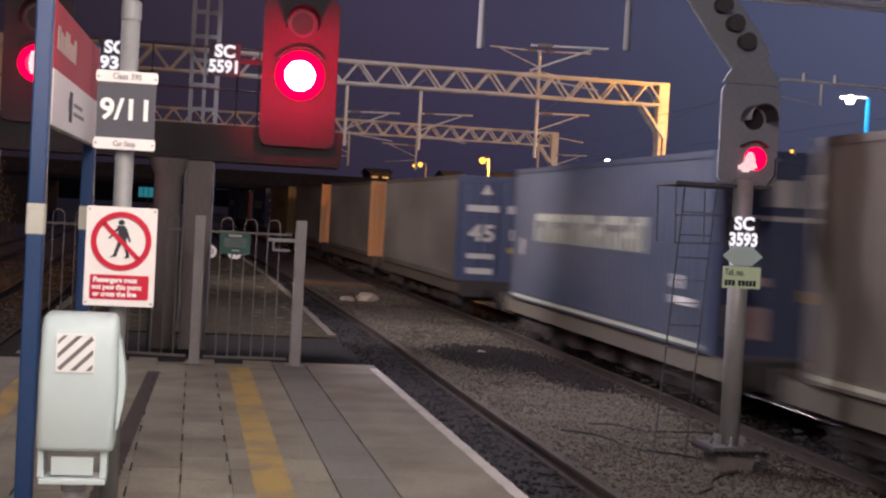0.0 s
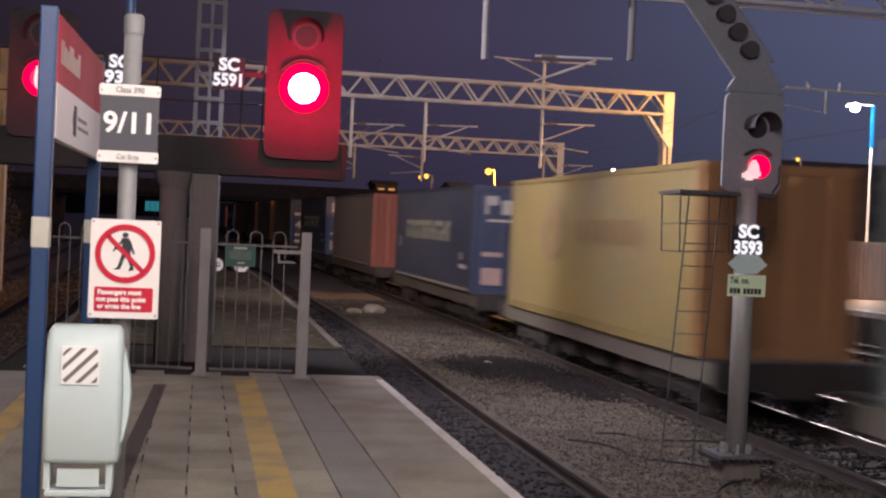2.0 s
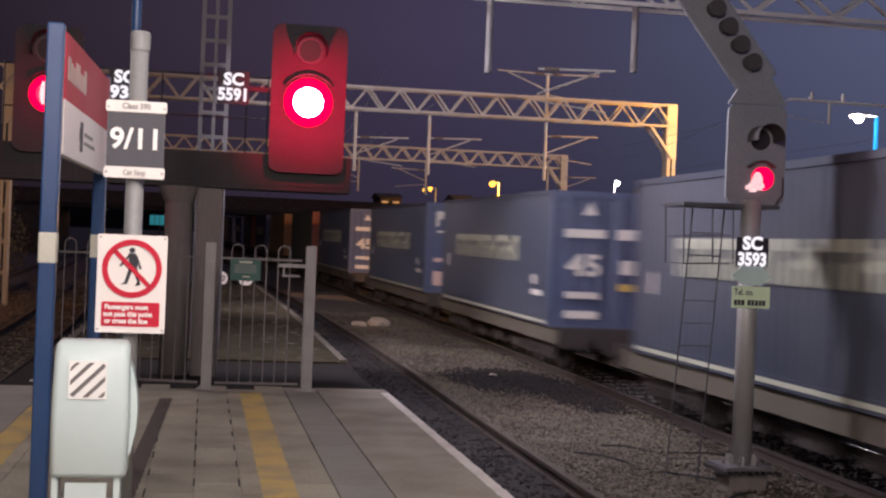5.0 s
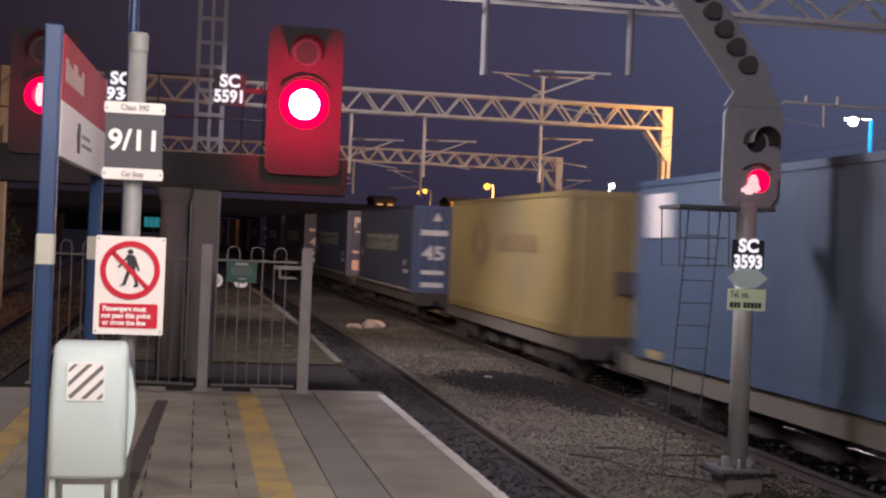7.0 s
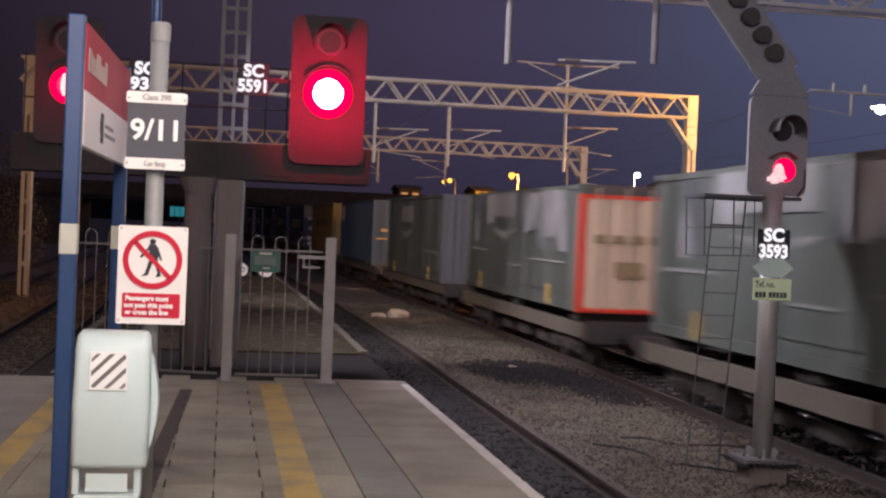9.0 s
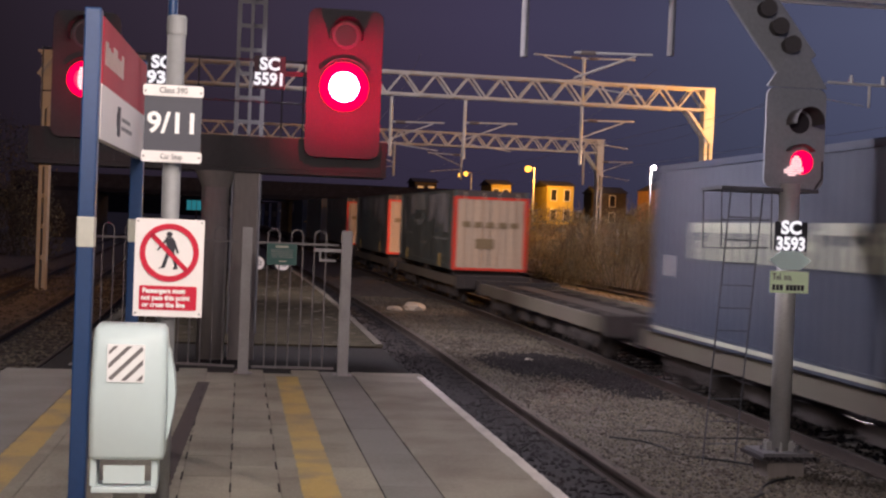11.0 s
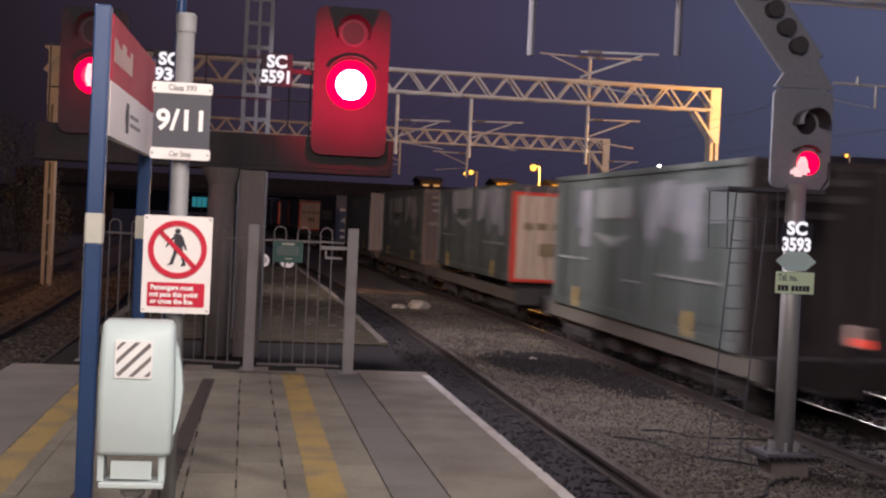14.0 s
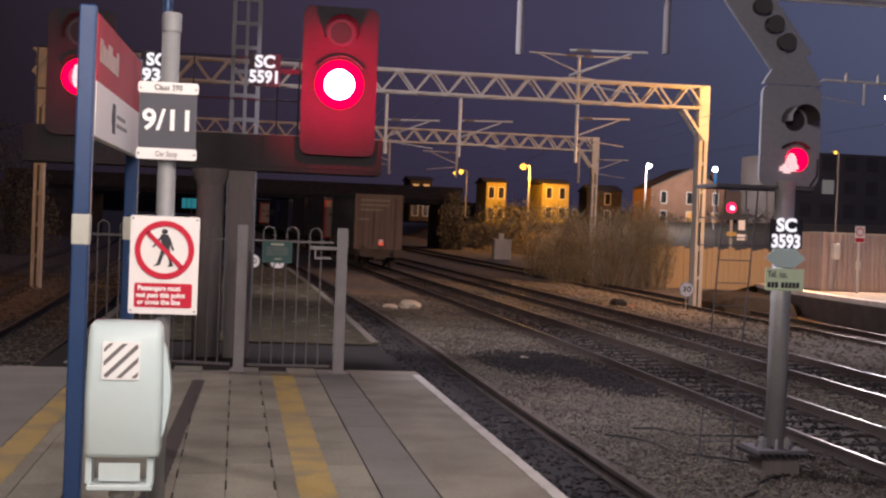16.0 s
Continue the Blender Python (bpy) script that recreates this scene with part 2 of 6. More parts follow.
WHITE_FRAME = mat("white window frame", (0.7, 0.7, 0.68), 0.5, 0, 5, 0.05, 0.0)
TWIG = mat("bare brown twig", (0.10, 0.084, 0.066), 0.9, 0, 8, 0.3, 0.2, islands=0.4)
LEAF = mat("dull olive leaf", (0.12, 0.108, 0.072), 0.8, 0, 8, 0.3, 0.1, islands=0.55)
DRYGRASS = mat("pale dry grass", (0.26, 0.22, 0.15), 0.9, 0, 8, 0.3, 0.1, islands=0.4)
GREEN_SIGN = mat("green notice face", (0.018, 0.10, 0.085), 0.5, 0, 5, 0.06, 0.0)
OFFICE = mat("blue grey office cladding", (0.11, 0.115, 0.14), 0.7, 0, 2, 0.15, 0.1)
CABINET = mat("pale grey cabinet paint", (0.62, 0.6, 0.56), 0.6, 0, 5, 0.1, 0.04)
CABLE = mat("black cable rubber", (0.02, 0.02, 0.02), 0.7, 0, 5, 0.1, 0.0)
WIRE = mat("overhead line copper", (0.12, 0.10, 0.10), 0.5, 0.7, 5, 0.1, 0.0)
INSULATOR = mat("brown glazed insulator", (0.15, 0.125, 0.115), 0.25, 0, 5, 0.1, 0.0)
# train
# lighter copy of the container blue: lamplight on the ends is in the colour
C_BLUE_END = mat("blue paint lightened as lit ends", (0.070, 0.088, 0.165), 0.55, 0, 2, 0.18, 0.08, (0.10, 0.11, 0.16), 0.6)
C_BLUE = mat("dark blue container paint", (0.044, 0.054, 0.085), 0.55, 0, 1.5, 0.15, 0.08, (0.10, 0.10, 0.12), 0.7, stretch=(1, 0.5, 1))
C_BLUE2 = mat("mid blue container paint", (0.046, 0.074, 0.118), 0.55, 0, 1.5, 0.15, 0.08, (0.10, 0.13, 0.17), 0.5)
C_GREY = mat("dusty grey curtain", (0.115, 0.107, 0.095), 0.6, 0, 2.2, 0.2, 0.1, (0.22, 0.21, 0.188), 0.75, stretch=(1, 0.4, 1))
C_BROWN = mat("grey brown container paint", (0.135, 0.115, 0.10), 0.6, 0, 1.2, 0.15, 0.1, (0.20, 0.178, 0.158), 0.5)
C_RUST = mat("red oxide container door", (0.30, 0.095, 0.065), 0.65, 0, 2, 0.2, 0.1, (0.2, 0.08, 0.06), 0.5)
C_YELLOW = mat("faded yellow container paint", (0.23, 0.172, 0.062), 0.6, 0, 1.8, 0.2, 0.1, (0.17, 0.14, 0.085), 0.7)
C_ORANGE = mat("orange brown door paint", (0.40, 0.21, 0.09), 0.6, 0, 2, 0.18, 0.1, (0.35, 0.16, 0.06), 0.5)
C_TEAL = mat("grey teal container paint", (0.080, 0.105, 0.102), 0.6, 0, 1.2, 0.15, 0.1, (0.125, 0.14, 0.13), 0.5)
# pale vertical streaks in the colour imitate platform lights reflected in the curtain
C_GREEN = mat("dark green curtain", (0.080, 0.093, 0.083), 0.34, 0, 4.0, 0.2, 0.1, (0.19, 0.21, 0.20), 0.65, stretch=(1, 1.5, 0.12))
C_MAUVE = mat("mauve grey door paint", (0.130, 0.128, 0.150), 0.6, 0, 2, 0.18, 0.1)
C_CREAM = mat("cream door paint", (0.56, 0.42, 0.30), 0.6, 0, 2, 0.12, 0.08, (0.4, 0.3, 0.22), 0.4)
C_REDTRIM = mat("bright red door frame", (0.75, 0.06, 0.03), 0.55, 0, 4, 0.1, 0.0)
C_DARKEND = mat("dark brown grey door paint", (0.085, 0.065, 0.06), 0.7, 0, 2, 0.2, 0.1)
C_PALE = mat("pale container lettering", (0.46, 0.47, 0.38), 0.6, 0, 4, 0.2, 0.0, (0.3, 0.32, 0.26), 0.5)
C_WHITE = mat("white container marking", (0.62, 0.58, 0.55), 0.6, 0, 4, 0.15, 0.0)
C_LOGO = mat("grey white curtain print", (0.26, 0.27, 0.26), 0.6, 0, 4, 0.2, 0.0, (0.14, 0.15, 0.15), 0.6)
C_FADED = mat("faded brown print", (0.27, 0.19, 0.10), 0.6, 0, 4, 0.2, 0.0)
C_PINK = mat("faded pink placard", (0.6, 0.42, 0.38), 0.6, 0, 4, 0.15, 0.0)
C_AMBER = mat("yellow marking plate", (0.52, 0.36, 0.11), 0.6, 0, 4, 0.1, 0.0)
W_FRAME = mat("dusty wagon steel", (0.115, 0.104, 0.082), 0.85, 0, 4, 0.25, 0.2, (0.10, 0.08, 0.07), 0.6)
W_DARK = mat("grimy bogie steel", (0.05, 0.042, 0.04), 0.85, 0.1, 5, 0.3, 0.2)
TAIL_RED = glow("red tail lamp lens", (1.0, 0.10, 0.06), 0.9)
TAIL_BODY = mat("orange white tail lamp case", (0.62, 0.45, 0.38), 0.5, 0, 5, 0.1, 0.0)


# ---- mesh helpers ----
def box(bm, lo, hi, bevel=0.0, m=None):
    c = [(a + b) / 2 for a, b in zip(lo, hi)]
    s = [abs(b - a) for a, b in zip(lo, hi)]
    r = bmesh.ops.create_cube(bm, size=1, matrix=(m or Matrix()) @ Matrix.LocRotScale(c, None, s))
    if bevel:
        es = list({e for v in r["verts"] for e in v.link_edges})
        bmesh.ops.bevel(bm, geom=es, offset=bevel, segments=2, affect="EDGES", profile=0.5)


def bar(bm, p, q, r, n=8, r2=None, flat=None):
    """A round bar from p to q, or a square one of half-width r with n=4."""
    p, q = Vector(p), Vector(q)
    d = q - p
    m = Matrix.Translation((p + q) / 2) @ d.to_track_quat("Z", "Y").to_matrix().to_4x4()
    if n == 4:
        m = m @ Matrix.Rotation(math.pi / 4, 4, "Z")
        r, r2 = r * 1.414, (r if r2 is None else r2) * 1.414
    bmesh.ops.create_cone(bm, cap_ends=True, segments=n, radius1=r, radius2=r if r2 is None else r2, depth=d.length, matrix=m)


def prism(bm, pts, y0, y1):
    """A plate of an XZ outline between two depths."""
    a = [bm.verts.new((x, y0, z)) for x, z in pts]
    b = [bm.verts.new((x, y1, z)) for x, z in pts]
    bm.faces.new(a)
    bm.faces.new(b[::-1])
    k = len(pts)
    for i in range(k):
        bm.faces.new((a[i], b[i], b[(i + 1) % k], a[(i + 1) % k]))
    bmesh.ops.recalc_face_normals(bm, faces=bm.faces)


def ring(bm, x, z, r0, r1, y0, y1, n=40):
    loops = []
    for r, y in ((r0, y0), (r1, y0), (r1, y1), (r0, y1)):
        loops.append([bm.verts.new((x + r * math.cos(2 * math.pi * i / n), y, z + r * math.sin(2 * math.pi * i / n))) for i in range(n)])
    for a in range(4):
        u, w = loops[a], loops[(a + 1) % 4]
        for i in range(n):
            bm.faces.new((u[i], u[(i + 1) % n], w[(i + 1) % n], w[i]))
    bmesh.ops.recalc_face_normals(bm, faces=bm.faces)


def tube(bm, pts, r, n=6):
    """One bent round bar through the points."""
    pts = [Vector(p) for p in pts]
    prev = None
    side = None
    for i, p in enumerate(pts):
        d = (pts[min(i + 1, len(pts) - 1)] - pts[max(i - 1, 0)]).normalized()
        side = d.orthogonal().normalized() if side is None else (side - d * side.dot(d)).normalized()
        up = d.cross(side)
        row = [bm.verts.new(p + (side * math.cos(2 * math.pi * k / n) + up * math.sin(2 * math.pi * k / n)) * r) for k in range(n)]
        if prev:
            for k in range(n):
                bm.faces.new((prev[k], prev[(k + 1) % n], row[(k + 1) % n], row[k]))
        else:
            bm.faces.new(row[::-1])
        prev = row
    bm.faces.new(prev)
    bmesh.ops.recalc_face_normals(bm, faces=bm.faces)


def disc(bm, x, z, r, y0, y1, n=32):
    prism(bm, [(x + r * math.cos(2 * math.pi * i / n), z + r * math.sin(2 * math.pi * i / n)) for i in range(n)], y0, y1)


def thing(name, label, category, group="", at=(0, 0, 0), kind=""):
    o = new(name)
    o.empty_display_size = 0.1
    o.location = at
    return tagged(o, label, category, group, kind)


def finish(bm, name, material, smooth=False):
    me = bpy.data.meshes.new(name)
    bm.to_mesh(me)
    bm.free()
    me.materials.append(material)
    if smooth:
        for p in me.polygons:
            p.use_smooth = True
    return me


def part(name, bm, material, parent, label="", smooth=False):
    o = new(name, finish(bm, name, material, smooth))
    o.parent = parent
    return tagged(o, label) if label else o


def made(fn, *a, **k):
    bm = bmesh.new()
    fn(bm, *a, **k)
    return bm


def simple(name, fn, material, label, category, kind="", group="", smooth=False):
    o = new(name, finish(made(fn), name, material, smooth))
    return tagged(o, label, category, group, kind)


def words(text, size, material, parent, at, bold=0.0, width=None, turn=None, name="lettering", depth=0.002):
    """Flat lettering that faces -y, centred on a point."""
    cu = bpy.data.curves.new("text", "FONT")
    cu.body, cu.size, cu.align_x, cu.align_y, cu.offset, cu.extrude = text, size, "CENTER", "CENTER", bold, depth
    cu.resolution_u = 3
    o = bpy.data.objects.new("text", cu)
    scene.collection.objects.link(o)
    me = bpy.data.meshes.new_from_object(o.evaluated_get(bpy.context.evaluated_depsgraph_get()))
    bpy.data.objects.remove(o)
    xs = [v.co.x for v in me.vertices]
    w = max(xs) - min(xs)
    k = width / w if width else 1.0
    me.transform(Matrix.Translation(at) @ (turn or Matrix()) @ Matrix.Rotation(math.pi / 2, 4, "X") @ Matrix.Diagonal((k, 1, 1, 1)))
    me.materials.clear()
    me.materials.append(material)
    t = new(name, me)
    t.parent = parent
    return t


def stones(name, material, count, xr, yr, z, size, seed, label, power=1.0, keep=None):
    rng = np.random.default_rng(seed)
    base = np.array([(1, 0, 0), (-0.9, 0.2, 0), (0.1, 1, 0.1), (0, -1, 0), (0.1, 0.1, 0.8), (0, 0, -0.8)], float)
    tri = np.array([(0, 2, 4), (2, 1, 4), (1, 3, 4), (3, 0, 4), (2, 0, 5), (1, 2, 5), (3, 1, 5), (0, 3, 5)])
    x = rng.uniform(*xr, count)
    y = yr[0] + (yr[1] - yr[0]) * rng.uniform(0, 1, count) ** power
    if keep:
        inside = keep(x + rng.normal(0, 0.16, count), y + rng.normal(0, 0.45, count))
        x, y = x[inside], y[inside]
        count = len(x)
    s = rng.uniform(0.6, 1.25, count) * size
    a = rng.uniform(0, 6.28, count)
    j = base[None] * rng.uniform(0.7, 1.2, (count, 6, 3))
    c, sn = np.cos(a)[:, None], np.sin(a)[:, None]
    vx, vy = j[:, :, 0] * c - j[:, :, 1] * sn, j[:, :, 0] * sn + j[:, :, 1] * c
    zz = z + rng.uniform(-0.015, 0.025, count)
    x, zz = x + bend_x(y), zz + rise(y)
    v = np.stack([x[:, None] + vx * s[:, None], y[:, None] + vy * s[:, None], zz[:, None] + j[:, :, 2] * s[:, None] * 0.75], -1).reshape(-1, 3)
    f = (tri[None] + 6 * np.arange(count)[:, None, None]).reshape(-1, 3)
    me = bpy.data.meshes.new(name)
    me.from_pydata(v.tolist(), [], f.tolist())
    me.materials.append(material)
    return tagged(new(name, me), label, "ballast", kind="stuff")


# ---- ground, platforms, tracks ----
RAIL = -0.915
BED = -1.10


def bend_x(y):
    """Sideways swing of the line, which curves gently to the left."""
    u = np.maximum(0.0, y - 26.0)
    return -0.035 * u * u / (u + 14.0)


def rise(y):
    """Climb of the line away from the platform."""
    u = np.maximum(0.0, y - 14.0)
    return 0.0115 * u * u / (u + 10.0)


def stations(y0, y1):
    """Steps along the line, fine near by and coarse far off."""
    return [y0] + [y for y in list(range(-60, 14, 20)) + list(range(14, 140, 4)) + list(range(140, 600, 20)) if y0 < y < y1] + [y1]


def run_along(bm, x0, x1, z0, z1, y0, y1):
    """A bar of square section that follows the line."""
    prev = None
    for y in stations(y0, y1):
        dx, dz = float(bend_x(y)), float(rise(y))
        row = [bm.verts.new((x + dx, y, z + dz)) for x, z in ((x0, z0), (x1, z0), (x1, z1), (x0, z1))]
        if prev:
            for k in range(4):
                bm.faces.new((prev[k], prev[(k + 1) % 4], row[(k + 1) % 4], row[k]))
        else:
            bm.faces.new(row)
        prev = row
    bm.faces.new(prev[::-1])
    bmesh.ops.recalc_face_normals(bm, faces=bm.faces)


def ground_sheet(bm):
    xs = [-900, -60, -12, -6, -2.2, 2.2, 5, 7, 10, 14, 20, 30, 60, 900]
    ys = [-900, -40, 0, 14, 20, 26, 32, 38, 45, 52, 60, 70, 80, 95, 110, 130, 150, 200, 240, 300, 360, 420, 480, 560, 2500]
    g = [[bm.verts.new((x, y, BED - 0.02 + float(rise(min(y, 560))))) for x in xs] for y in ys]
    for i in range(len(ys) - 1):
        for k in range(len(xs) - 1):
            bm.faces.new((g[i][k], g[i][k + 1], g[i + 1][k + 1], g[i + 1][k]))


simple("ground", ground_sheet, BALLAST, "brown grey ballast and trackside dirt", "ground", "structure")


def bank(bm, x0, x1, y0, y1, z, n=18, m=26, seed=3):
    """A rough sheet of ballast with uneven height."""
    rng = random.Random(seed)
    g = [[bm.verts.new((x0 + (x1 - x0) * k / n, y0 + (y1 - y0) * i / m, z + rng.uniform(-0.02, 0.03) + (0.05 if 0 < k < n else -0.05))) for k in range(n + 1)] for i in range(m + 1)]
    for row in g:
        for v in row:
            v.co.x, v.co.z = v.co.x + float(bend_x(v.co.y)), v.co.z + float(rise(v.co.y))
    for i in range(m):
        for k in range(n):
            bm.faces.new((g[i][k], g[i][k + 1], g[i + 1][k + 1], g[i + 1][k]))


simple("ballast_bank", lambda bm: bank(bm, 4.35, 7.25, 3, 62, BED + 0.02, 16, 150), BALLAST, "brown grey ballast between two tracks", "ballast", "structure")
simple("ballast_bank", lambda bm: bank(bm, 13.2, 16.0, 14, 75, BED + 0.05, 10, 80, 5), BALLAST, "brown grey ballast beside the far platform track", "ballast", "structure")
stones("ballast", STONE, 36000, (4.45, 7.3), (7, 46), BED + 0.09, 0.026, 1, "loose brown grey ballast stones between the tracks", power=1.5)
stones("ballast", STONE, 5000, (9.3, 10.8), (12, 60), BED + 0.03, 0.045, 2, "loose ballast stones beside the running rails", power=1.3)
stones("ballast", STONE, 5000, (13.1, 16.1), (20, 62), BED + 0.10, 0.05, 3, "loose ballast stones below the far platform", power=1.2)
stones("ballast", STONE_DARK, 7000, (2.15, 4.45), (6, 40), BED + 0.02, 0.042, 4, "dark ballast stones beside the platform face", power=1.5)
stones("ballast", STONE_DARK, 5500, (7.2, 9.6), (10, 60), BED + 0.025, 0.045, 5, "dark ballast between the running rails", power=1.3)
stones("ballast", STONE_DARK, 5000, (10.6, 12.9), (12, 60), BED + 0.025, 0.045, 16, "dark ballast between the further rails", power=1.3)
# two overlapping ellipses that bound the darker ballast patch
def in_dark_patch(x, y):
    return (((x - 6.0) / 1.05) ** 2 + ((y - 25.3) / 1.9) ** 2 < 1) | (((x - 6.8) / 0.55) ** 2 + ((y - 22.8) / 2.2) ** 2 < 1)


stones("ballast", STONE_DARK, 9000, (4.8, 7.25), (20.5, 27.4), BED + 0.115, 0.036, 15, "patch of darker ballast between the tracks", keep=in_dark_patch)
stones("ballast", STONE, 5000, (-5.3, -2.5), (17, 60), BED + 0.03, 0.05, 6, "loose ballast stones beside the bay track", power=1.3)
stones("ballast", STONE, 3000, (-9.5, -5.4), (22, 60), BED + 0.03, 0.05, 7, "loose ballast stones between the bay tracks", power=1.2)


def track(x, y0, y1, label, sleepers=SLEEPER, heads=RAIL_TOP):
    """One railway track: two rails with feet, heads and sleepers."""
    t = thing("track", label, "railway track", "tracks", kind="structure")
    for s in (-0.7525, 0.7525):
        bm = bmesh.new()
        run_along(bm, x + s - 0.07, x + s + 0.07, RAIL - 0.155, RAIL - 0.135, y0, y1)
        run_along(bm, x + s - 0.012, x + s + 0.012, RAIL - 0.14, RAIL - 0.03, y0, y1)
        run_along(bm, x + s - 0.035, x + s + 0.035, RAIL - 0.045, RAIL - 0.006, y0, y1)
        part("rail", bm, RAIL_SIDE, t, "rusty steel rail")
        bm = bmesh.new()
        run_along(bm, x + s - 0.022, x + s + 0.022, RAIL - 0.008, RAIL, y0, y1)
        part("rail_head", bm, heads, t, "worn rail head")
    bm = bmesh.new()
    prism(bm, [(-1.25, -0.10), (-1.25, 0.03), (-0.45, 0.03), (-0.3, 0.0), (0.3, 0.0), (0.45, 0.03), (1.25, 0.03), (1.25, -0.10)], -0.13, 0.13)
    me = finish(bm, "sleeper", sleepers)
    n = int(min(70, (min(y1, 60) - max(y0, 6)) / 0.68))
    for i in range(n):
        o = new("sleeper", me)
        o.parent = t
        y = max(y0, 6) + 0.68 * i
        o.location = (x + float(bend_x(y)), y, BED + 0.005 + float(rise(y)))
    return t


simple("ballast_bed", lambda bm: bank(bm, 2.0, 4.5, -20, 60, BED - 0.04, 8, 60, 9), STONE_DARK, "black ballast bed beside the platform", "ballast", "structure")
track(3.44, -30, 260, "near platform track with rusty rails on dark ballast", STONE_DARK, RAIL_DULL)
track(8.37, -60, 560, "running track with polished rails on concrete sleepers")
track(11.70, -60, 560, "second running track with polished rails")
track(17.05, -30, 300, "far platform track on concrete sleepers")
track(-4.05, -20, 260, "bay track with dull rails on pale ballast", heads=RAIL_DULL)
track(-7.6, -20, 260, "further track with dull rails", heads=RAIL_DULL)

# platform: core, slabs as pieces, painted lines
EDGE = 2.08
LEFT = -2.45
FENCE_Y = 14.45
platform = simple("platform", lambda bm: (box(bm, (LEFT + 0.06, -30, BED - 0.1), (EDGE - 0.12, FENCE_Y, -0.009)),), JOINT, "paved station platform with worn slabs and painted lines", "platform", "structure")
part("platform_face", made(box, (EDGE - 0.12, -30, BED - 0.1), (EDGE - 0.10, FENCE_Y, -0.06)), BRICK_DARK, platform, "dark sooty platform face")


def slab_mesh(w, l, material, bevel=0.003):
    bm = bmesh.new()
    box(bm, (-w / 2 + 0.002, -l / 2 + 0.002, -0.055), (w / 2 - 0.002, l / 2 - 0.002, 0.0))
    es = [e for e in bm.edges if all(v.co.z > -0.01 for v in e.verts)]
    bmesh.ops.bevel(bm, geom=es, offset=bevel, segments=1, affect="EDGES")
    return finish(bm, "paving_slab", material)


def lay(x0, x1, y0, y1, l, me, rng, shift=0.0):
    y = y0 + shift
    while y < y1 - 0.05:
        o = new("paving_slab", me)
        o.parent = platform
        o.location = ((x0 + x1) / 2, y + l / 2, rng.uniform(-0.0025, 0.0005))
        o.rotation_euler = (rng.uniform(-0.0007, 0.0007), rng.uniform(-0.0007, 0.0007), rng.uniform(-0.001, 0.001))
        y += l


def drains():
    """Short dark slots along the slab joints."""
    bm = bmesh.new()
    for x in (-0.94, -0.63, -0.32, -0.01, 0.29):
        y = 2.0 + (0.37 if x < -0.2 else 0.0)
        while y < 13.6:
            box(bm, (x - 0.006, y, 0.000), (x + 0.006, y + 0.25, 0.0045))
            y += 0.75
    part("drain_slot", bm, SLOT, platform, "short dark drainage slots in the joints")
    rng = random.Random(6)
    for x in (0.928, 1.292):
        bm = bmesh.new()
        y = -4.0
        while y < 14.2:
            w = rng.uniform(0.001, 0.0055)
            box(bm, (x - w, y, 0.0), (x + w, y + 0.44, 0.003))
            y += 0.45
        part("joint_grit", bm, SLOT, platform, "dark grit in the long joint")


def paint_line(x0, x1, y0, y1, material, name, label):
    """Worn painted line with ragged edges, laid just above the slabs."""
    rng = random.Random(int(x0 * 100))
    bm = bmesh.new()
    n = int((y1 - y0) / 0.06)
    prev = None
    for i in range(n + 1):
        y = y0 + (y1 - y0) * i / n
        a, b = x0 + rng.uniform(-0.006, 0.006), x1 + rng.uniform(-0.006, 0.006)
        row = [bm.verts.new((a, y, 0.0045)), bm.verts.new((b, y, 0.0045))]
        if prev:
            bm.faces.new((prev[0], prev[1], row[1], row[0]))
        prev = row
    part(name, bm, material, platform, label)


drains()
# narrow dark strip just above the slabs, slanting slightly to the right
bm = bmesh.new()
_prev = None
for _k in range(90):
    _y = 6.7 + 0.077 * _k
    _x = -0.435 + 0.0205 * (_y - 8.3) + 0.006 * math.sin(2.3 * _k)
    _row = [bm.verts.new((_x - 0.062, _y, 0.003)), bm.verts.new((_x + 0.062, _y, 0.003))]
    if _prev:
        bm.faces.new((_prev[0], _prev[1], _row[1], _row[0]))
    _prev = _row
part("slab_strip", bm, STRIP_DARK, platform, "narrow dark strip across the slabs")
paint_line(0.43, 0.66, -6, 14.2, YELLOW_LINE, "yellow_line", "worn yellow safety line")
paint_line(-1.56, -1.34, -6, 14.2, YELLOW_LINE, "yellow_line", "worn yellow safety line")
paint_line(1.995, 2.085, -6, 14.4, WHITE_LINE, "white_edge_line", "worn white edge line")

# disused end of the platform, behind the fence
beyond = simple("platform_end", lambda bm: box(bm, (LEFT + 0.3, FENCE_Y + 0.004, BED - 0.1), (2.02, 18.2, -0.03)), ASPHALT, "dark asphalt platform end behind the fence", "platform", "structure")
bm = bmesh.new()
run_along(bm, -2.0, 2.02, BED - 0.1, -0.02, 18.204, 43.0)
part("disused_paving", bm, MOSS_SLAB, beyond, "mossy weathered paving of the disused end")
bm = bmesh.new()
run_along(bm, 1.93, 2.04, -0.02, 0.004, 18.3, 43.0)
part("white_edge_line", bm, FADED_LINE, beyond, "faded white edge line")
bm = bmesh.new()
run_along(bm, -2.06, -1.93, -0.06, 0.004, 17.0, 43.0)
part("white_edge_line", bm, FADED_LINE, beyond, "faded white edge line")
bm = bmesh.new()
rng = random.Random(4)
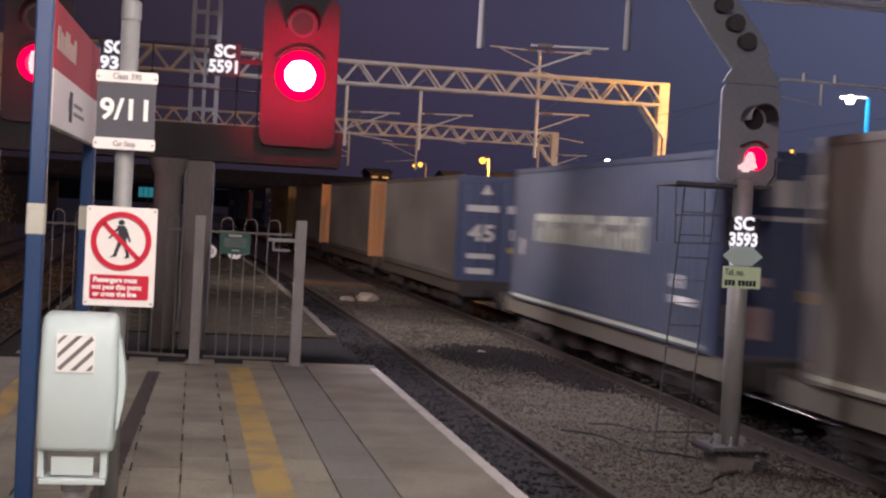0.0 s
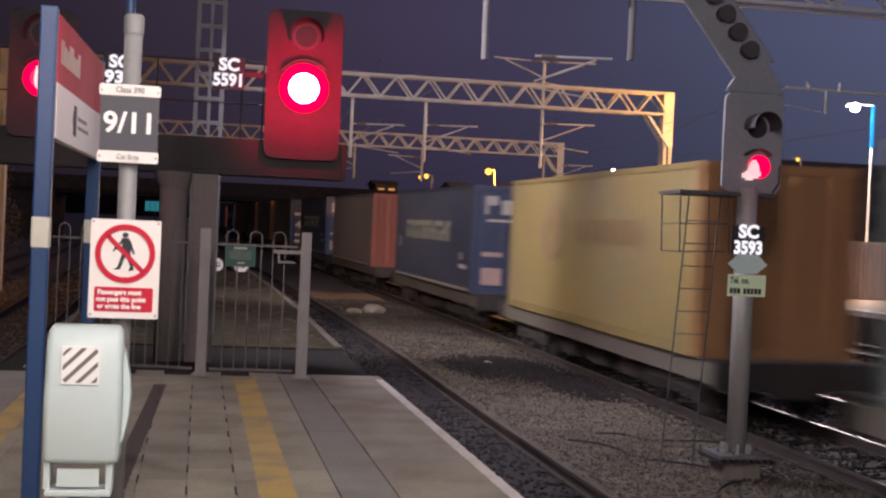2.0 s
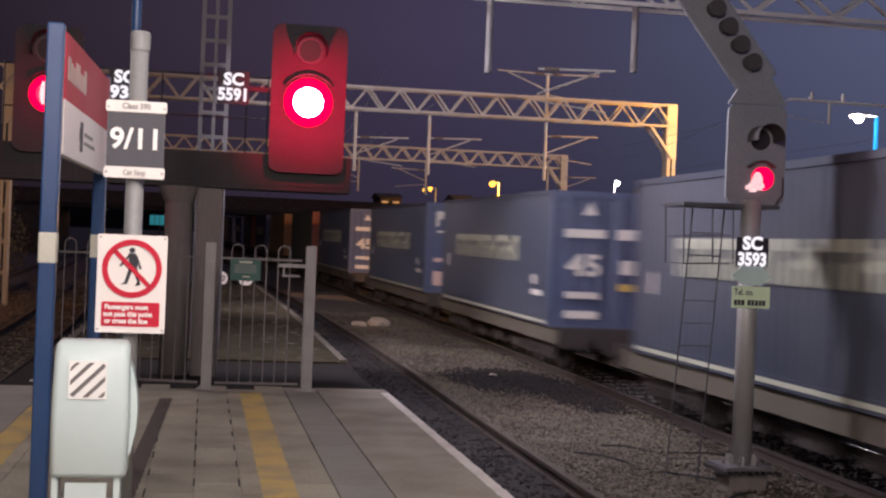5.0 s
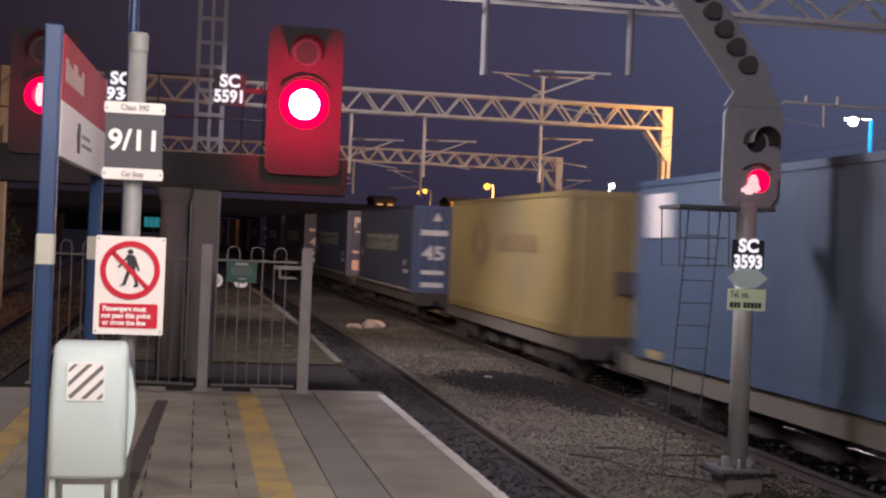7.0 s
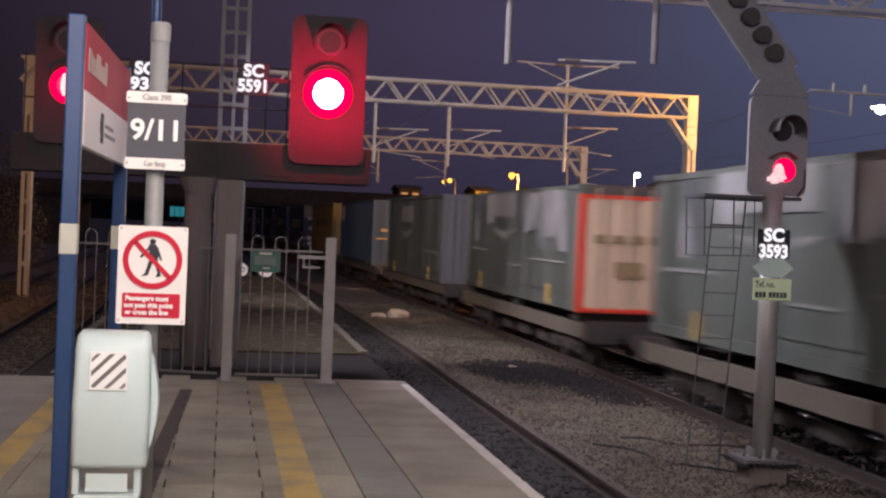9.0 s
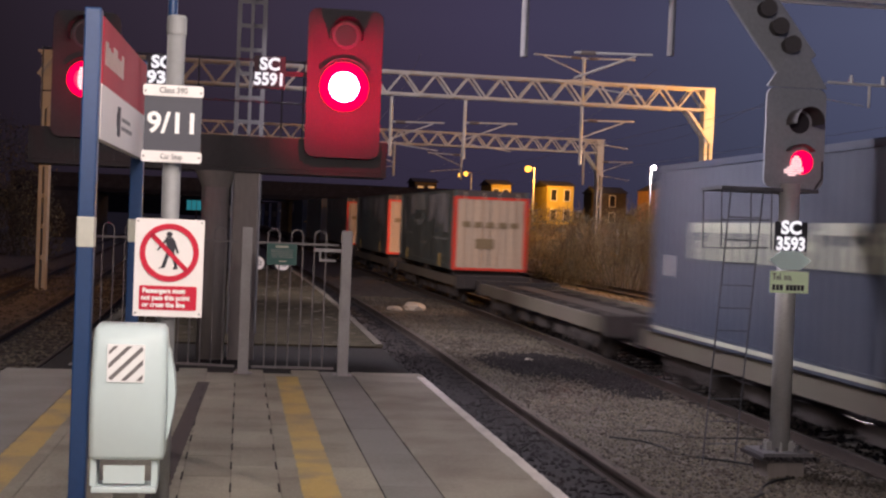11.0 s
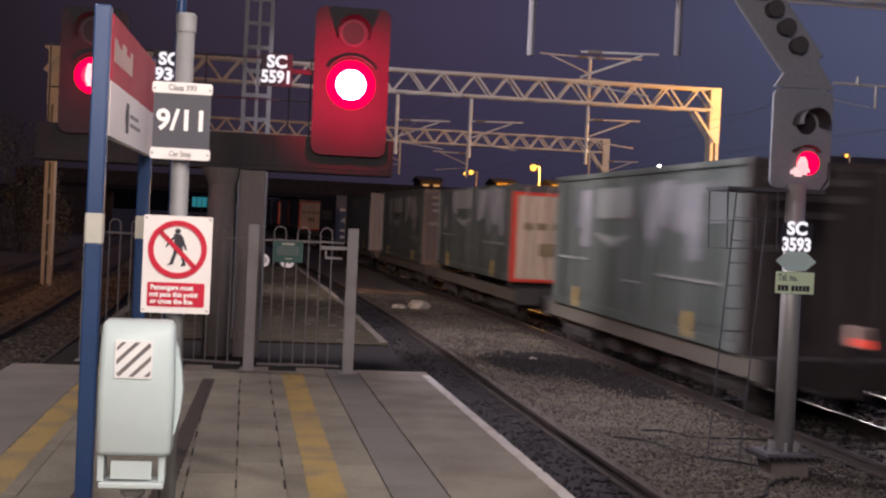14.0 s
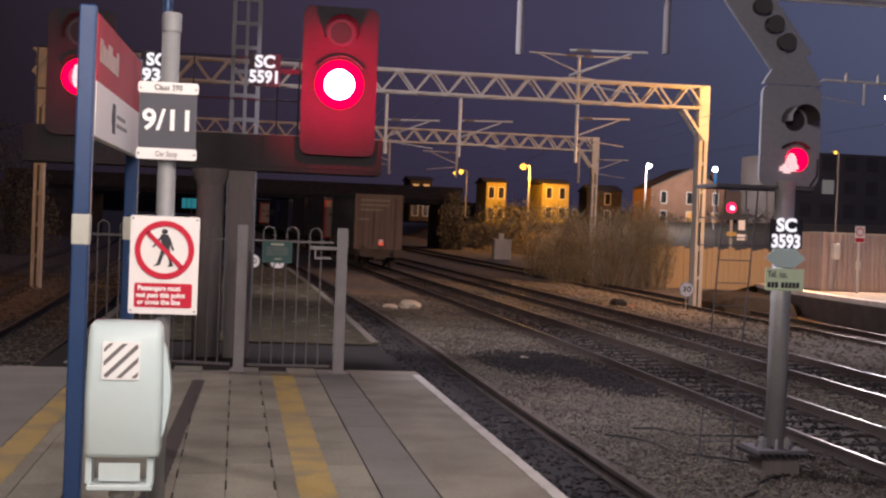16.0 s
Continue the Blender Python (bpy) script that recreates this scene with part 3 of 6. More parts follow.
for i in range(260):
    x, y = rng.uniform(-1.9, 1.9), rng.uniform(18.6, 40)
    up, dx = float(rise(y)), float(bend_x(y))
    box(bm, (x + dx - rng.uniform(0.01, 0.07), y - 0.05, -0.03 + up), (x + dx + rng.uniform(0.01, 0.07), y + rng.uniform(0.0, 0.1), -0.012 + up))
part("moss_patch", bm, FADED_LINE, beyond, "patches of moss and dirt")


# far platform across the tracks
def far_core(bm):
    pts = [(18.3, 10), (18.7, 30), (19.1, 38), (19.9, 46), (20.9, 50), (45, 50), (45, 10)]
    top = [bm.verts.new((x, y, -0.02)) for x, y in pts]
    bot = [bm.verts.new((x, y, BED - 0.05)) for x, y in pts]
    bm.faces.new(top)
    for i in range(len(pts)):
        k = (i + 1) % len(pts)
        bm.faces.new((top[i], bot[i], bot[k], top[k]))
    bmesh.ops.recalc_face_normals(bm, faces=bm.faces)


far = simple("far_platform", far_core, BRICK_DARK, "far platform with sooty brick face and pale edge", "platform", "structure")


def far_edge(bm, w0, w1, z0, z1):
    pts = [(18.3, 10), (18.7, 30), (19.1, 38), (19.9, 46), (20.9, 50)]
    for (xa, ya), (xb, yb) in zip(pts, pts[1:]):
        v = [bm.verts.new(c) for c in ((xa + w0, ya, z1), (xa + w1, ya, z1), (xb + w1, yb, z1), (xb + w0, yb, z1), (xa + w0, ya, z0), (xb + w0, yb, z0))]
        bm.faces.new(v[:4])
        bm.faces.new((v[4], v[0], v[3], v[5]))


def far_ramp(bm):
    top = [bm.verts.new(c) for c in ((20.9, 50.004, -0.03), (45, 50.004, -0.03), (45, 56.8, BED), (20.5, 56.2, BED))]
    low = [bm.verts.new(c) for c in ((20.9, 50.004, BED - 0.05), (45, 50.004, BED - 0.05))]
    bm.faces.new(top)
    bm.faces.new((top[0], top[3], low[0]))
    bm.faces.new((top[1], low[1], top[2]))
    bm.faces.new((top[0], low[0], low[1], top[1]))
    bmesh.ops.recalc_face_normals(bm, faces=bm.faces)


part("ramp", made(far_ramp), SOOT_EARTH, far, "dark ramp at the platform end")


def cess_bank(bm):
    rng = random.Random(31)
    rows = []
    for y in np.linspace(41.5, 51.0, 20):
        edge = 15.95 + (y - 41.5) * 0.16
        ends = min(1.0, (y - 41.5) / 1.5, (51.0 - y) / 1.5)
        row = []
        for k, f in enumerate((0.0, 0.25, 0.5, 0.75, 1.0, 1.6, 2.3, 3.0)):
            h = (0.0, 0.25, 0.55, 0.72, 0.80, 0.84, 0.86, 0.86)[k] * max(0.0, ends)
            row.append(bm.verts.new((edge + f, y, BED - 0.05 + h + rng.uniform(-0.04, 0.06) * (k > 0))))
        rows.append(row)
    for a, b in zip(rows, rows[1:]):
        for k in range(7):
            bm.faces.new((a[k], a[k + 1], b[k + 1], b[k]))
    bmesh.ops.recalc_face_normals(bm, faces=bm.faces)


simple("earth_bank", cess_bank, SOOT_EARTH, "black overgrown earth bank at the far platform end", "earth bank", "structure")
part("coping", made(far_edge, -0.06, 0.45, -0.14, 0.012), WHITE_LINE, far, "pale coping with white edge")
part("paving", made(far_edge, 0.45, 9.0, -0.05, 0.004), COPING, far, "pinkish paved surface")

# ---- signs on the platform ----
POLE_X, POLE_Y = -0.35, 6.56


def car_stop_post():
    t = thing("car_stop_post", "grey tubular post carrying two signs on the platform", "sign post")
    part("pole", made(bar, (POLE_X, POLE_Y, 0.0), (POLE_X, POLE_Y, 2.62), 0.044, 20), POLE_GREY, t, smooth=True)
    bm = bmesh.new()
    bar(bm, (POLE_X, POLE_Y, 2.55), (POLE_X, POLE_Y, 2.635), 0.049, 20)
    bar(bm, (POLE_X, POLE_Y, 2.635), (POLE_X, POLE_Y, 2.645), 0.049, 20, 0.04)
    part("cap", bm, POLE_GREY, t, "grey plastic post cap")
    bm = bmesh.new()
    bar(bm, (POLE_X, POLE_Y, 0.0), (POLE_X, POLE_Y, 0.02), 0.11, 20)
    part("base_flange", bm, POLE_GREY, t)
    for z in (2.2, 2.0, 1.5, 1.3):
        part("clamp", made(bar, (POLE_X, POLE_Y, z - 0.02), (POLE_X, POLE_Y, z + 0.02), 0.05, 16), POLE_GREY, t)
    return t


car_stop_post()


def blue_column():
    t = thing("lamp_column", "slim blue lamp column behind the car stop post", "lamp column")
    part("shaft", made(bar, (-0.54, 9.5, 0.0), (-0.54, 9.5, 6.5), 0.034, 14), BLUE_PAINT, t, smooth=True)
    part("base_flange", made(bar, (-0.54, 9.5, 0.0), (-0.54, 9.5, 0.03), 0.08, 14), BLUE_PAINT, t)


blue_column()


def rounded(x0, x1, z0, z1, r, k=5):
    pts = []
    for cx, cz, a in ((x1 - r, z0 + r, -90), (x1 - r, z1 - r, 0), (x0 + r, z1 - r, 90), (x0 + r, z0 + r, 180)):
        for i in range(k + 1):
            q = radians(a + 90 * i / k)
            pts.append((cx + r * math.cos(q), cz + r * math.sin(q)))
    return pts


def car_stop_sign():
    t = thing("car_stop_sign", "slate grey car stop sign with white numerals on a grey post", "sign")
    y = 6.49
    part("panel", made(prism, rounded(-0.488, -0.212, 1.925, 2.29, 0.006), y, y + 0.006), GREY_SIGN, t)
    part("top_strip", made(prism, rounded(-0.496, -0.206, 2.24, 2.295, 0.012), y - 0.006, y), WHITE_SIGN, t, "white strip with small grey words")
    part("bottom_strip", made(prism, rounded(-0.496, -0.206, 1.918, 1.973, 0.012), y - 0.006, y), WHITE_SIGN, t, "white strip with small grey words")
    words("Class 390", 0.040, GREY_INK, t, (-0.351, y - 0.008, 2.268), 0.0006, 0.135)
    words("9/11", 0.140, WHITE_INK, t, (-0.348, y - 0.003, 2.106), 0.0035, 0.226)
    words("Car Stop", 0.036, GREY_INK, t, (-0.351, y - 0.008, 1.945), 0.0004, 0.105)
    for x, z in ((-0.484, 2.262), (-0.218, 2.262), (-0.484, 1.945), (-0.218, 1.945)):
        part("screw", made(disc, x, z, 0.005, y - 0.010, y - 0.006, 10), GREY_INK, t)


car_stop_sign()


def prohibition_sign():
    t = thing("prohibition_sign", "white no passing sign with red ring and red text panel", "sign")
    y, cx = 6.47, -0.342
    part("panel", made(prism, rounded(-0.507, -0.177, 1.165, 1.642, 0.006), y, y + 0.008), WHITE_SIGN, t)
    part("red_panel", made(prism, rounded(-0.480, -0.204, 1.197, 1.315, 0.010), y - 0.003, y), RED_SIGN, t, "red panel with white words")
    for i, s in enumerate(("Passengers must", "not pass this point", "or cross the line")):
        words(s, 0.034, WHITE_INK, t, (cx - 0.012 + (-0.008, 0.0, -0.008)[i], y - 0.005, 1.290 - 0.034 * i), 0.0012, (0.205, 0.232, 0.205)[i])
    # plain dark shapes for the walking figure
    bm = bmesh.new()
    disc(bm, cx - 0.002, 1.590, 0.016, y - 0.003, y, 16)
    prism(bm, [(cx - 0.022, 1.572), (cx + 0.018, 1.572), (cx + 0.030, 1.500), (cx + 0.024, 1.478), (cx - 0.018, 1.478), (cx - 0.018, 1.52)], y - 0.0034, y)
    prism(bm, [(cx - 0.016, 1.482), (cx + 0.006, 1.482), (cx - 0.022, 1.385), (cx - 0.058, 1.378), (cx - 0.038, 1.395)], y - 0.0031, y)
    prism(bm, [(cx + 0.003, 1.482), (cx + 0.026, 1.482), (cx + 0.046, 1.380), (cx + 0.018, 1.374), (cx + 0.028, 1.40)], y - 0.0037, y)
    prism(bm, [(cx + 0.016, 1.560), (cx + 0.026, 1.556), (cx + 0.050, 1.478), (cx + 0.038, 1.474)], y - 0.0028, y)
    prism(bm, [(cx - 0.020, 1.562), (cx - 0.014, 1.55), (cx - 0.058, 1.488), (cx - 0.066, 1.494)], y - 0.0026, y)
    bm.transform(Matrix.Translation((cx, 0, 1.478)) @ Matrix.Diagonal((0.92, 1, 0.80, 1)) @ Matrix.Translation((-cx, 0, -1.478)))
    part("pictogram", bm, BLACK_INK, t, "plain dark pictogram")
    bm = bmesh.new()
    ring(bm, cx, 1.478, 0.115, 0.142, y - 0.006, y - 0.0002)
    d = Vector((0.7071, -0.7071))
    n = Vector((0.7071, 0.7071))
    prism(bm, [tuple(Vector((cx, 1.478)) + d * a + n * b) for a, b in ((-0.12, -0.011), (0.12, -0.011), (0.12, 0.011), (-0.12, 0.011))], y - 0.006, y - 0.004)
    part("red_ring", bm, RED_SIGN, t, "red ring and bar")
    for x, z in ((-0.495, 1.628), (-0.19, 1.628), (-0.495, 1.18), (-0.19, 1.18)):
        part("screw", made(disc, x, z, 0.005, y - 0.003, y, 10), GREY_INK, t)


prohibition_sign()


def platform_box():
    """White moulded box on its bracket, in front of the post."""
    t = thing("equipment_box", "white moulded plastic box with striped sticker on a post", "equipment box")
    bm = bmesh.new()
    rows = [(0.50, 0.170, 0.00), (0.52, 0.175, -0.010), (0.78, 0.178, -0.020), (1.06, 0.172, -0.010), (1.115, 0.165, 0.015), (1.135, 0.150, 0.06)]
    cx = -0.497
    prev = None
    for z, hw, dy in rows:
        y0, y1, r = 6.26 + dy, 6.46, 0.035
        outline = []
        for px, py, a in ((cx + hw - r, y0 + r, -90), (cx + hw - r, y1 - r, 0), (cx - hw + r, y1 - r, 90), (cx - hw + r, y0 + r, 180)):
            for i in range(5):
                q = radians(a + 90 * i / 4)
                outline.append(bm.verts.new((px + r * math.cos(q), py + r * math.sin(q), z)))
        if prev:
            k = len(outline)
            for i in range(k):
                bm.faces.new((prev[i], prev[(i + 1) % k], outline[(i + 1) % k], outline[i]))
        else:
            bm.faces.new(outline[::-1])
        prev = outline
    bm.faces.new(prev)
    part("cover", bm, BOX_PLASTIC, t, "rounded white plastic cover", smooth=True)
    bm = bmesh.new()
    prof = [(0.53, 0.150), (0.60, 0.186), (0.70, 0.206), (0.80, 0.214), (0.90, 0.206), (1.0, 0.186), (1.08, 0.150)]
    prism(bm, [(cx + w, z) for z, w in prof], 6.34, 6.47)
    part("side_shell", bm, BOX_PLASTIC, t)
    y = 6.2365
    st = part("sticker", made(prism, rounded(-0.598, -0.424, 0.868, 1.046, 0.006), y, y + 0.004), WHITE_INK, t, "white sticker with silver diagonal stripes")
    bm = bmesh.new()
    x0, x1, z0, z1 = -0.590, -0.432, 0.876, 1.038
    for c, w in ((-0.10, 0.010), (-0.052, 0.012), (-0.004, 0.013), (0.044, 0.012), (0.088, 0.009)):
        pts = []
        for s in (-w, w):
            k = c * 1.414 + s * 1.414 / 1.4
            ends = []
            for px in (x0, x1):
                pz = z1 - (x1 - px) + k
                ends.append((px, pz))
            (ax, az), (bx, bz) = ends
            if az < z0:
                ax, az = ax + (z0 - az), z0
            if bz > z1:
                bx, bz = bx - (bz - z1), z1
            if bx > ax:
                pts.append(((ax, az), (bx, bz)))
        if len(pts) == 2:
            prism(bm, [pts[0][0], pts[0][1], pts[1][1], pts[1][0]], y - 0.001, y + 0.001)
    part("stripe", bm, SILVER, st, "silver diagonal stripes")
    for x in (-0.648, -0.365):
        part("bracket", made(box, (x - 0.016, 6.28, 0.37), (x + 0.016, 6.42, 0.50), 0.006), BOX_PLASTIC, t)
    part("shelf", made(box, (-0.652, 6.24, 0.345), (-0.352, 6.42, 0.372), 0.006), BOX_PLASTIC, t, "pale lower shelf")
    part("label_plate", made(box, (-0.60, 6.275, 0.385), (-0.41, 6.285, 0.47)), BOX_PLASTIC, t, "pale card in the bracket")
    bm = bmesh.new()
    bar(bm, (-0.50, 6.36, 0.30), (-0.50, 6.36, 0.345), 0.06, 16)
    bar(bm, (-0.50, 6.36, 0.0), (-0.50, 6.36, 0.30), 0.045, 16)
    part("foot", bm, GALV, t, smooth=True)


platform_box()


def station_sign():
    t = thing("station_sign", "red and white station sign on two blue posts", "station sign")
    ax, ay, bx, by = -0.845, 7.4, -0.765, 9.7
    for x, y in ((ax, ay), (bx, by)):
        p = part("post", made(box, (x - 0.046, y - 0.046, 0), (x + 0.046, y + 0.046, 2.79), 0.01), BLUE_PAINT, t, "blue painted square post")
        part("band", made(box, (x - 0.049, y - 0.049, 1.47), (x + 0.049, y + 0.049, 1.642), 0.01), CREAM_BAND, p, "cream band")
    d = Vector((bx - ax, by - ay, 0)).normalized()
    side = Vector((d.y, -d.x, 0))
    m = Matrix((( d.x, -side.x, 0, ax), (d.y, -side.y, 0, ay), (0, 0, 1, 0), (0, 0, 0, 1)))
    ln = math.hypot(bx - ax, by - ay)
    bm = made(box, (0.05, -0.05, 2.385), (ln - 0.05, 0.0, 2.755))
    bm.transform(m)
    part("red_board", bm, RED_SIGN, t, "red upper panel")
    bm = made(box, (0.05, -0.05, 2.075), (ln - 0.05, 0.0, 2.383))
    bm.transform(m)
    part("white_board", bm, WHITE_SIGN, t, "white lower panel")
    x = 0.14
    for w, h in ((0.10, 0.13), (0.06, 0.11), (0.09, 0.10), (0.07, 0.14), (0.07, 0.14), (0.09, 0.10), (0.05, 0.10), (0.09, 0.14)):
        bm = made(box, (x, -0.054, 2.50), (x + w, -0.05, 2.50 + h))
        bm.transform(m)
        part("name_bar", bm, C_PINK, t, "pale bar in place of a letter")
        x += w + 0.025
    bm = bmesh.new()
    box(bm, (0.75, -0.054, 2.14), (0.86, -0.05, 2.32))
    box(bm, (0.72, -0.054, 2.20), (0.75, -0.05, 2.28))
    bm.transform(m)
    part("emblem", bm, BLACK_INK, t, "small dark emblem shape")
    for x1, z in ((1.45, 2.19), (1.35, 2.245)):
        bm = made(box, (0.95, -0.054, z), (x1, -0.05, z + 0.022))
        bm.transform(m)
        part("text_bar", bm, GREY_INK, t, "small grey bar")


station_sign()


# ---- fence and gate across the platform end ----
def fence_run(p0, p1, label):
    t = thing("fence", label, "fence", "fence panels")
    t.matrix_world = Matrix.Translation((p0[0], p0[1], 0)) @ Matrix.Rotation(math.atan2(p1[1] - p0[1], p1[0] - p0[0]), 4, "Z")
    ln = math.hypot(p1[0] - p0[0], p1[1] - p0[1])
    for z in (1.445, 0.075):
        part("rail", made(box, (0.05, -0.018, z - 0.012), (ln - 0.05, 0.018, z + 0.012)), FENCE, t)
    one = bmesh.new()
    pitch = 0.128
    c, rad, top, r = pitch / 2, pitch / 2, 1.60, 0.0085
    tube(one, [(0, 0, 0.06)] + [(c - rad * math.cos(math.pi * k / 8), 0, top - rad + rad * math.sin(math.pi * k / 8)) for k in range(9)] + [(pitch, 0, 0.06)], r)
    me = finish(one, "hoop", FENCE)
    n = int((ln - 0.12) / 0.256)
    s = (ln - n * 0.256 + 0.128) / 2
    for i in range(n):
        o = new("hoop", me)
        o.parent = t
        o.location = (s + 0.256 * i, 0, 0)
    return t


def fence_post(x, y, h=1.61, w=0.058):
    t = thing("fence_post", "square weathered grey fence post on the platform", "fence post", "fence posts")
    bm = made(box, (x - w, y - w, 0), (x + w, y + w, h), 0.008)
    part("shaft", bm, GREY_POST, t)
    part("base_plate", made(box, (x - w - 0.04, y - w - 0.04, 0), (x + w + 0.04, y + w + 0.04, 0.012)), GREY_POST, t)


for x, y in ((-1.74, 14.95), (0.07, FENCE_Y), (1.165, FENCE_Y)):
    fence_post(x, y)
fence_run((-1.70, 14.93), (0.02, FENCE_Y), "grey bow-top steel fence across the platform")
gate = fence_run((0.11, FENCE_Y), (1.12, FENCE_Y), "grey bow-top steel gate between two posts")
gate.name = "gate"
gate["category"] = "gate"
bm = bmesh.new()
box(bm, (0.70, -0.03, 1.365), (1.03, 0.03, 1.405))
box(bm, (0.75, -0.02, 1.26), (0.94, 0.02, 1.285))
box(bm, (0.75, -0.02, 1.285), (0.77, 0.02, 1.365))
part("latch", bm, GREY_POST, gate, "grey gate latch and bolt")


def green_notice():
    t = thing("green_notice", "small green notice fixed to the gate bars", "notice")
    y = FENCE_Y - 0.03
    part("plate", made(prism, rounded(0.285, 0.615, 1.205, 1.44, 0.008), y, y + 0.006), GREEN_SIGN, t)
    part("text_bar", made(box, (0.38, y - 0.003, 1.395), (0.52, y, 1.42)), C_PALE, t, "pale bar of small writing")
    part("text_bar", made(box, (0.42, y - 0.003, 1.24), (0.50, y, 1.255)), C_PALE, t, "pale bar of small writing")
    for z in (1.37, 1.35, 1.33, 1.31, 1.29):
        part("text_bar", made(box, (0.33, y - 0.003, z), (0.57, y, z + 0.005)), GREY_POST, t)


green_notice()


def speed_disc(x, y, z, r, text, h, label):
    t = thing("speed_sign", label, "speed sign")
    part("post", made(bar, (x, y + 0.03, h), (x, y + 0.03, z), 0.022, 8), GALV, t)
    part("rim", made(ring, x, z, r * 0.9, r, y - 0.006, y + 0.01), GREY_INK, t, "thin grey rim")
    part("face", made(disc, x, z, r * 0.9, y - 0.004, y + 0.008), WHITE_SIGN, t)
    words(text, r * 1.0, BLACK_INK, t, (x, y - 0.007, z), 0.003, r * 1.1)


speed_disc(15.40, 43.0, -0.06, 0.27, "30", BED, "round white speed sign on a short post")
speed_disc(1.35, 42.6, 0.42, 0.24, "40", -0.02, "round white speed sign at the platform end")
speed_disc(0.55, 42.7, 0.42, 0.24, "40", -0.02, "round white speed sign at the platform end")


# ---- signals ----
def signal_head(t, x, y, z_red, z_top, w, z0, z1, core_r, lit):
    """Backboard, two hooded lamp units and a lit lower lens."""
    lx = x
    part("backboard", made(prism, rounded(x - w / 2, x + w / 2, z0, z1, 0.12), y, y + 0.05), BOARD_BLACK, t, "dark signal backboard")
    part("housing", made(box, (x - w * 0.33, y + 0.05, z0 + 0.1), (x + w * 0.33, y + 0.38, z1 - 0.15), 0.03), SIGNAL_GREY, t)
    for z, hr in ((z_red, core_r * 1.68), (z_top, 0.17)):
        bm = bmesh.new()
        n = 20
        rows = []
        for yy, r in ((y, hr + 0.03), (y - (0.26 if z == z_top else 0.10), hr + 0.035)):
            rows.append([bm.verts.new((lx + r * math.cos(a), yy, z + r * math.sin(a))) for a in [radians(-20 + 220 * i / n if z == z_top else 35 + 110 * i / n) for i in range(n + 1)]])
        for i in range(n):
            bm.faces.new((rows[0][i], rows[0][i + 1], rows[1][i + 1], rows[1][i]))
        h = part("hood", bm, BOARD_BLACK, t, "dark lamp hood")
        sol = h.modifiers.new("thick", "SOLIDIFY")
        sol.thickness = 0.006
        part("lens_rim", made(ring, lx, z, hr - 0.035, hr - 0.005, y - 0.03 if z == z_top else y - 0.006, y), SIGNAL_GREY, t)
    part("lens", made(disc, lx, z_top, 0.13, y - 0.012, y), GLASS_DARK, t, "unlit lens")
    # oversized core and emitting red ring stand in for glare around the lamp
    part("lens", made(disc, lx, z_red, core_r * 1.62, y - 0.012, y), RED_RING, t, "red glare ring around the lit lens")
    part("lens", made(disc, lx, z_red, core_r, y - 0.02, y), lit, t, "lit red lens")


def number_plate(t, x, y, z, a, b, w=0.38, h=0.40):
    part("number_plate", made(prism, rounded(x - w / 2, x + w / 2, z - h / 2, z + h / 2, 0.01), y, y + 0.01), BLACK_INK, t, "black plate with white characters")
    # the characters emit, to look as bright as reflective sheeting
    words(a, 0.205, GLOW_INK, t, (x, y - 0.004, z + 0.095), 0.009, 0.245)
    words(b, 0.205, GLOW_INK, t, (x, y - 0.004, z - 0.09), 0.009, 0.345)


SIG_Y = 16.0


def signal_bracket():
    t = thing("signal_bracket", "concrete column with dark steel signal bridge behind the fence", "signal structure")
    part("column", made(bar, (-0.33, 16.3, -0.05), (-0.33, 16.3, 2.2), 0.17, 20), CONCRETE, t, "round stained concrete column", smooth=True)
    bm = made(bar, (-0.33, 16.3, 2.08), (-0.33, 16.3, 2.28), 0.17, 20, 0.26)
    part("capital", bm, CONCRETE, t)
    part("pier", made(box, (-0.12, 16.15, -0.05), (0.20, 16.55, 2.28), 0.02), CONCRETE, t, "square stained concrete pier")
    part("beam", made(box, (-2.55, 16.1, 2.334), (1.75, 16.16, 2.72)), STEEL_DARK, t, "dark steel beam")
    part("soffit", made(box, (-2.55, 16.1, 2.28), (1.75, 16.76, 2.33)), STEEL_DARK, t)
    part("beam", made(box, (-2.55, 16.7, 2.334), (1.75, 16.76, 2.72)), STEEL_DARK, t, "dark steel beam")
    for x in np.linspace(-2.5, 1.7, 10):
        part("stiffener", made(box, (x - 0.02, 16.08, 2.32), (x + 0.02, 16.097, 2.70)), STEEL_DARK, t)
    for x in (-2.5, -1.4, -0.6, 0.45, 0.72, 1.7):
        part("handrail_post", made(bar, (x, 16.7, 2.72), (x, 16.7, 3.75), 0.011, 6), STEEL_DARK, t)
    for z in (3.2, 3.73):
        part("handrail", made(bar, (-2.5, 16.7, z), (1.7, 16.7, z), 0.010, 6), STEEL_DARK, t)
    return t


bracket = signal_bracket()


def lattice_tower():
    t = thing("lattice_mast", "grey lattice steel mast rising behind the signals", "mast")
    x0, x1, y0, y1 = -0.14, 0.24, 19.8, 20.2
    for x in (x0, x1):
        for y in (y0, y1):
            part("leg", made(box, (x - 0.03, y - 0.03, -0.02), (x + 0.03, y + 0.03, 7.0)), LATTICE, t)
    bm = bmesh.new()
    k = 0
    z = 0.3
    while z < 6.9:
        box(bm, (x0, y0 - 0.03, z - 0.03), (x1, y0 - 0.02, z + 0.03))
        z += 0.36
        k += 1
    box(bm, (x0 + 0.17, y0 - 0.05, 0), (x0 + 0.22, y0 - 0.03, 7.0))
    part("batten", bm, LATTICE, t)


lattice_tower()


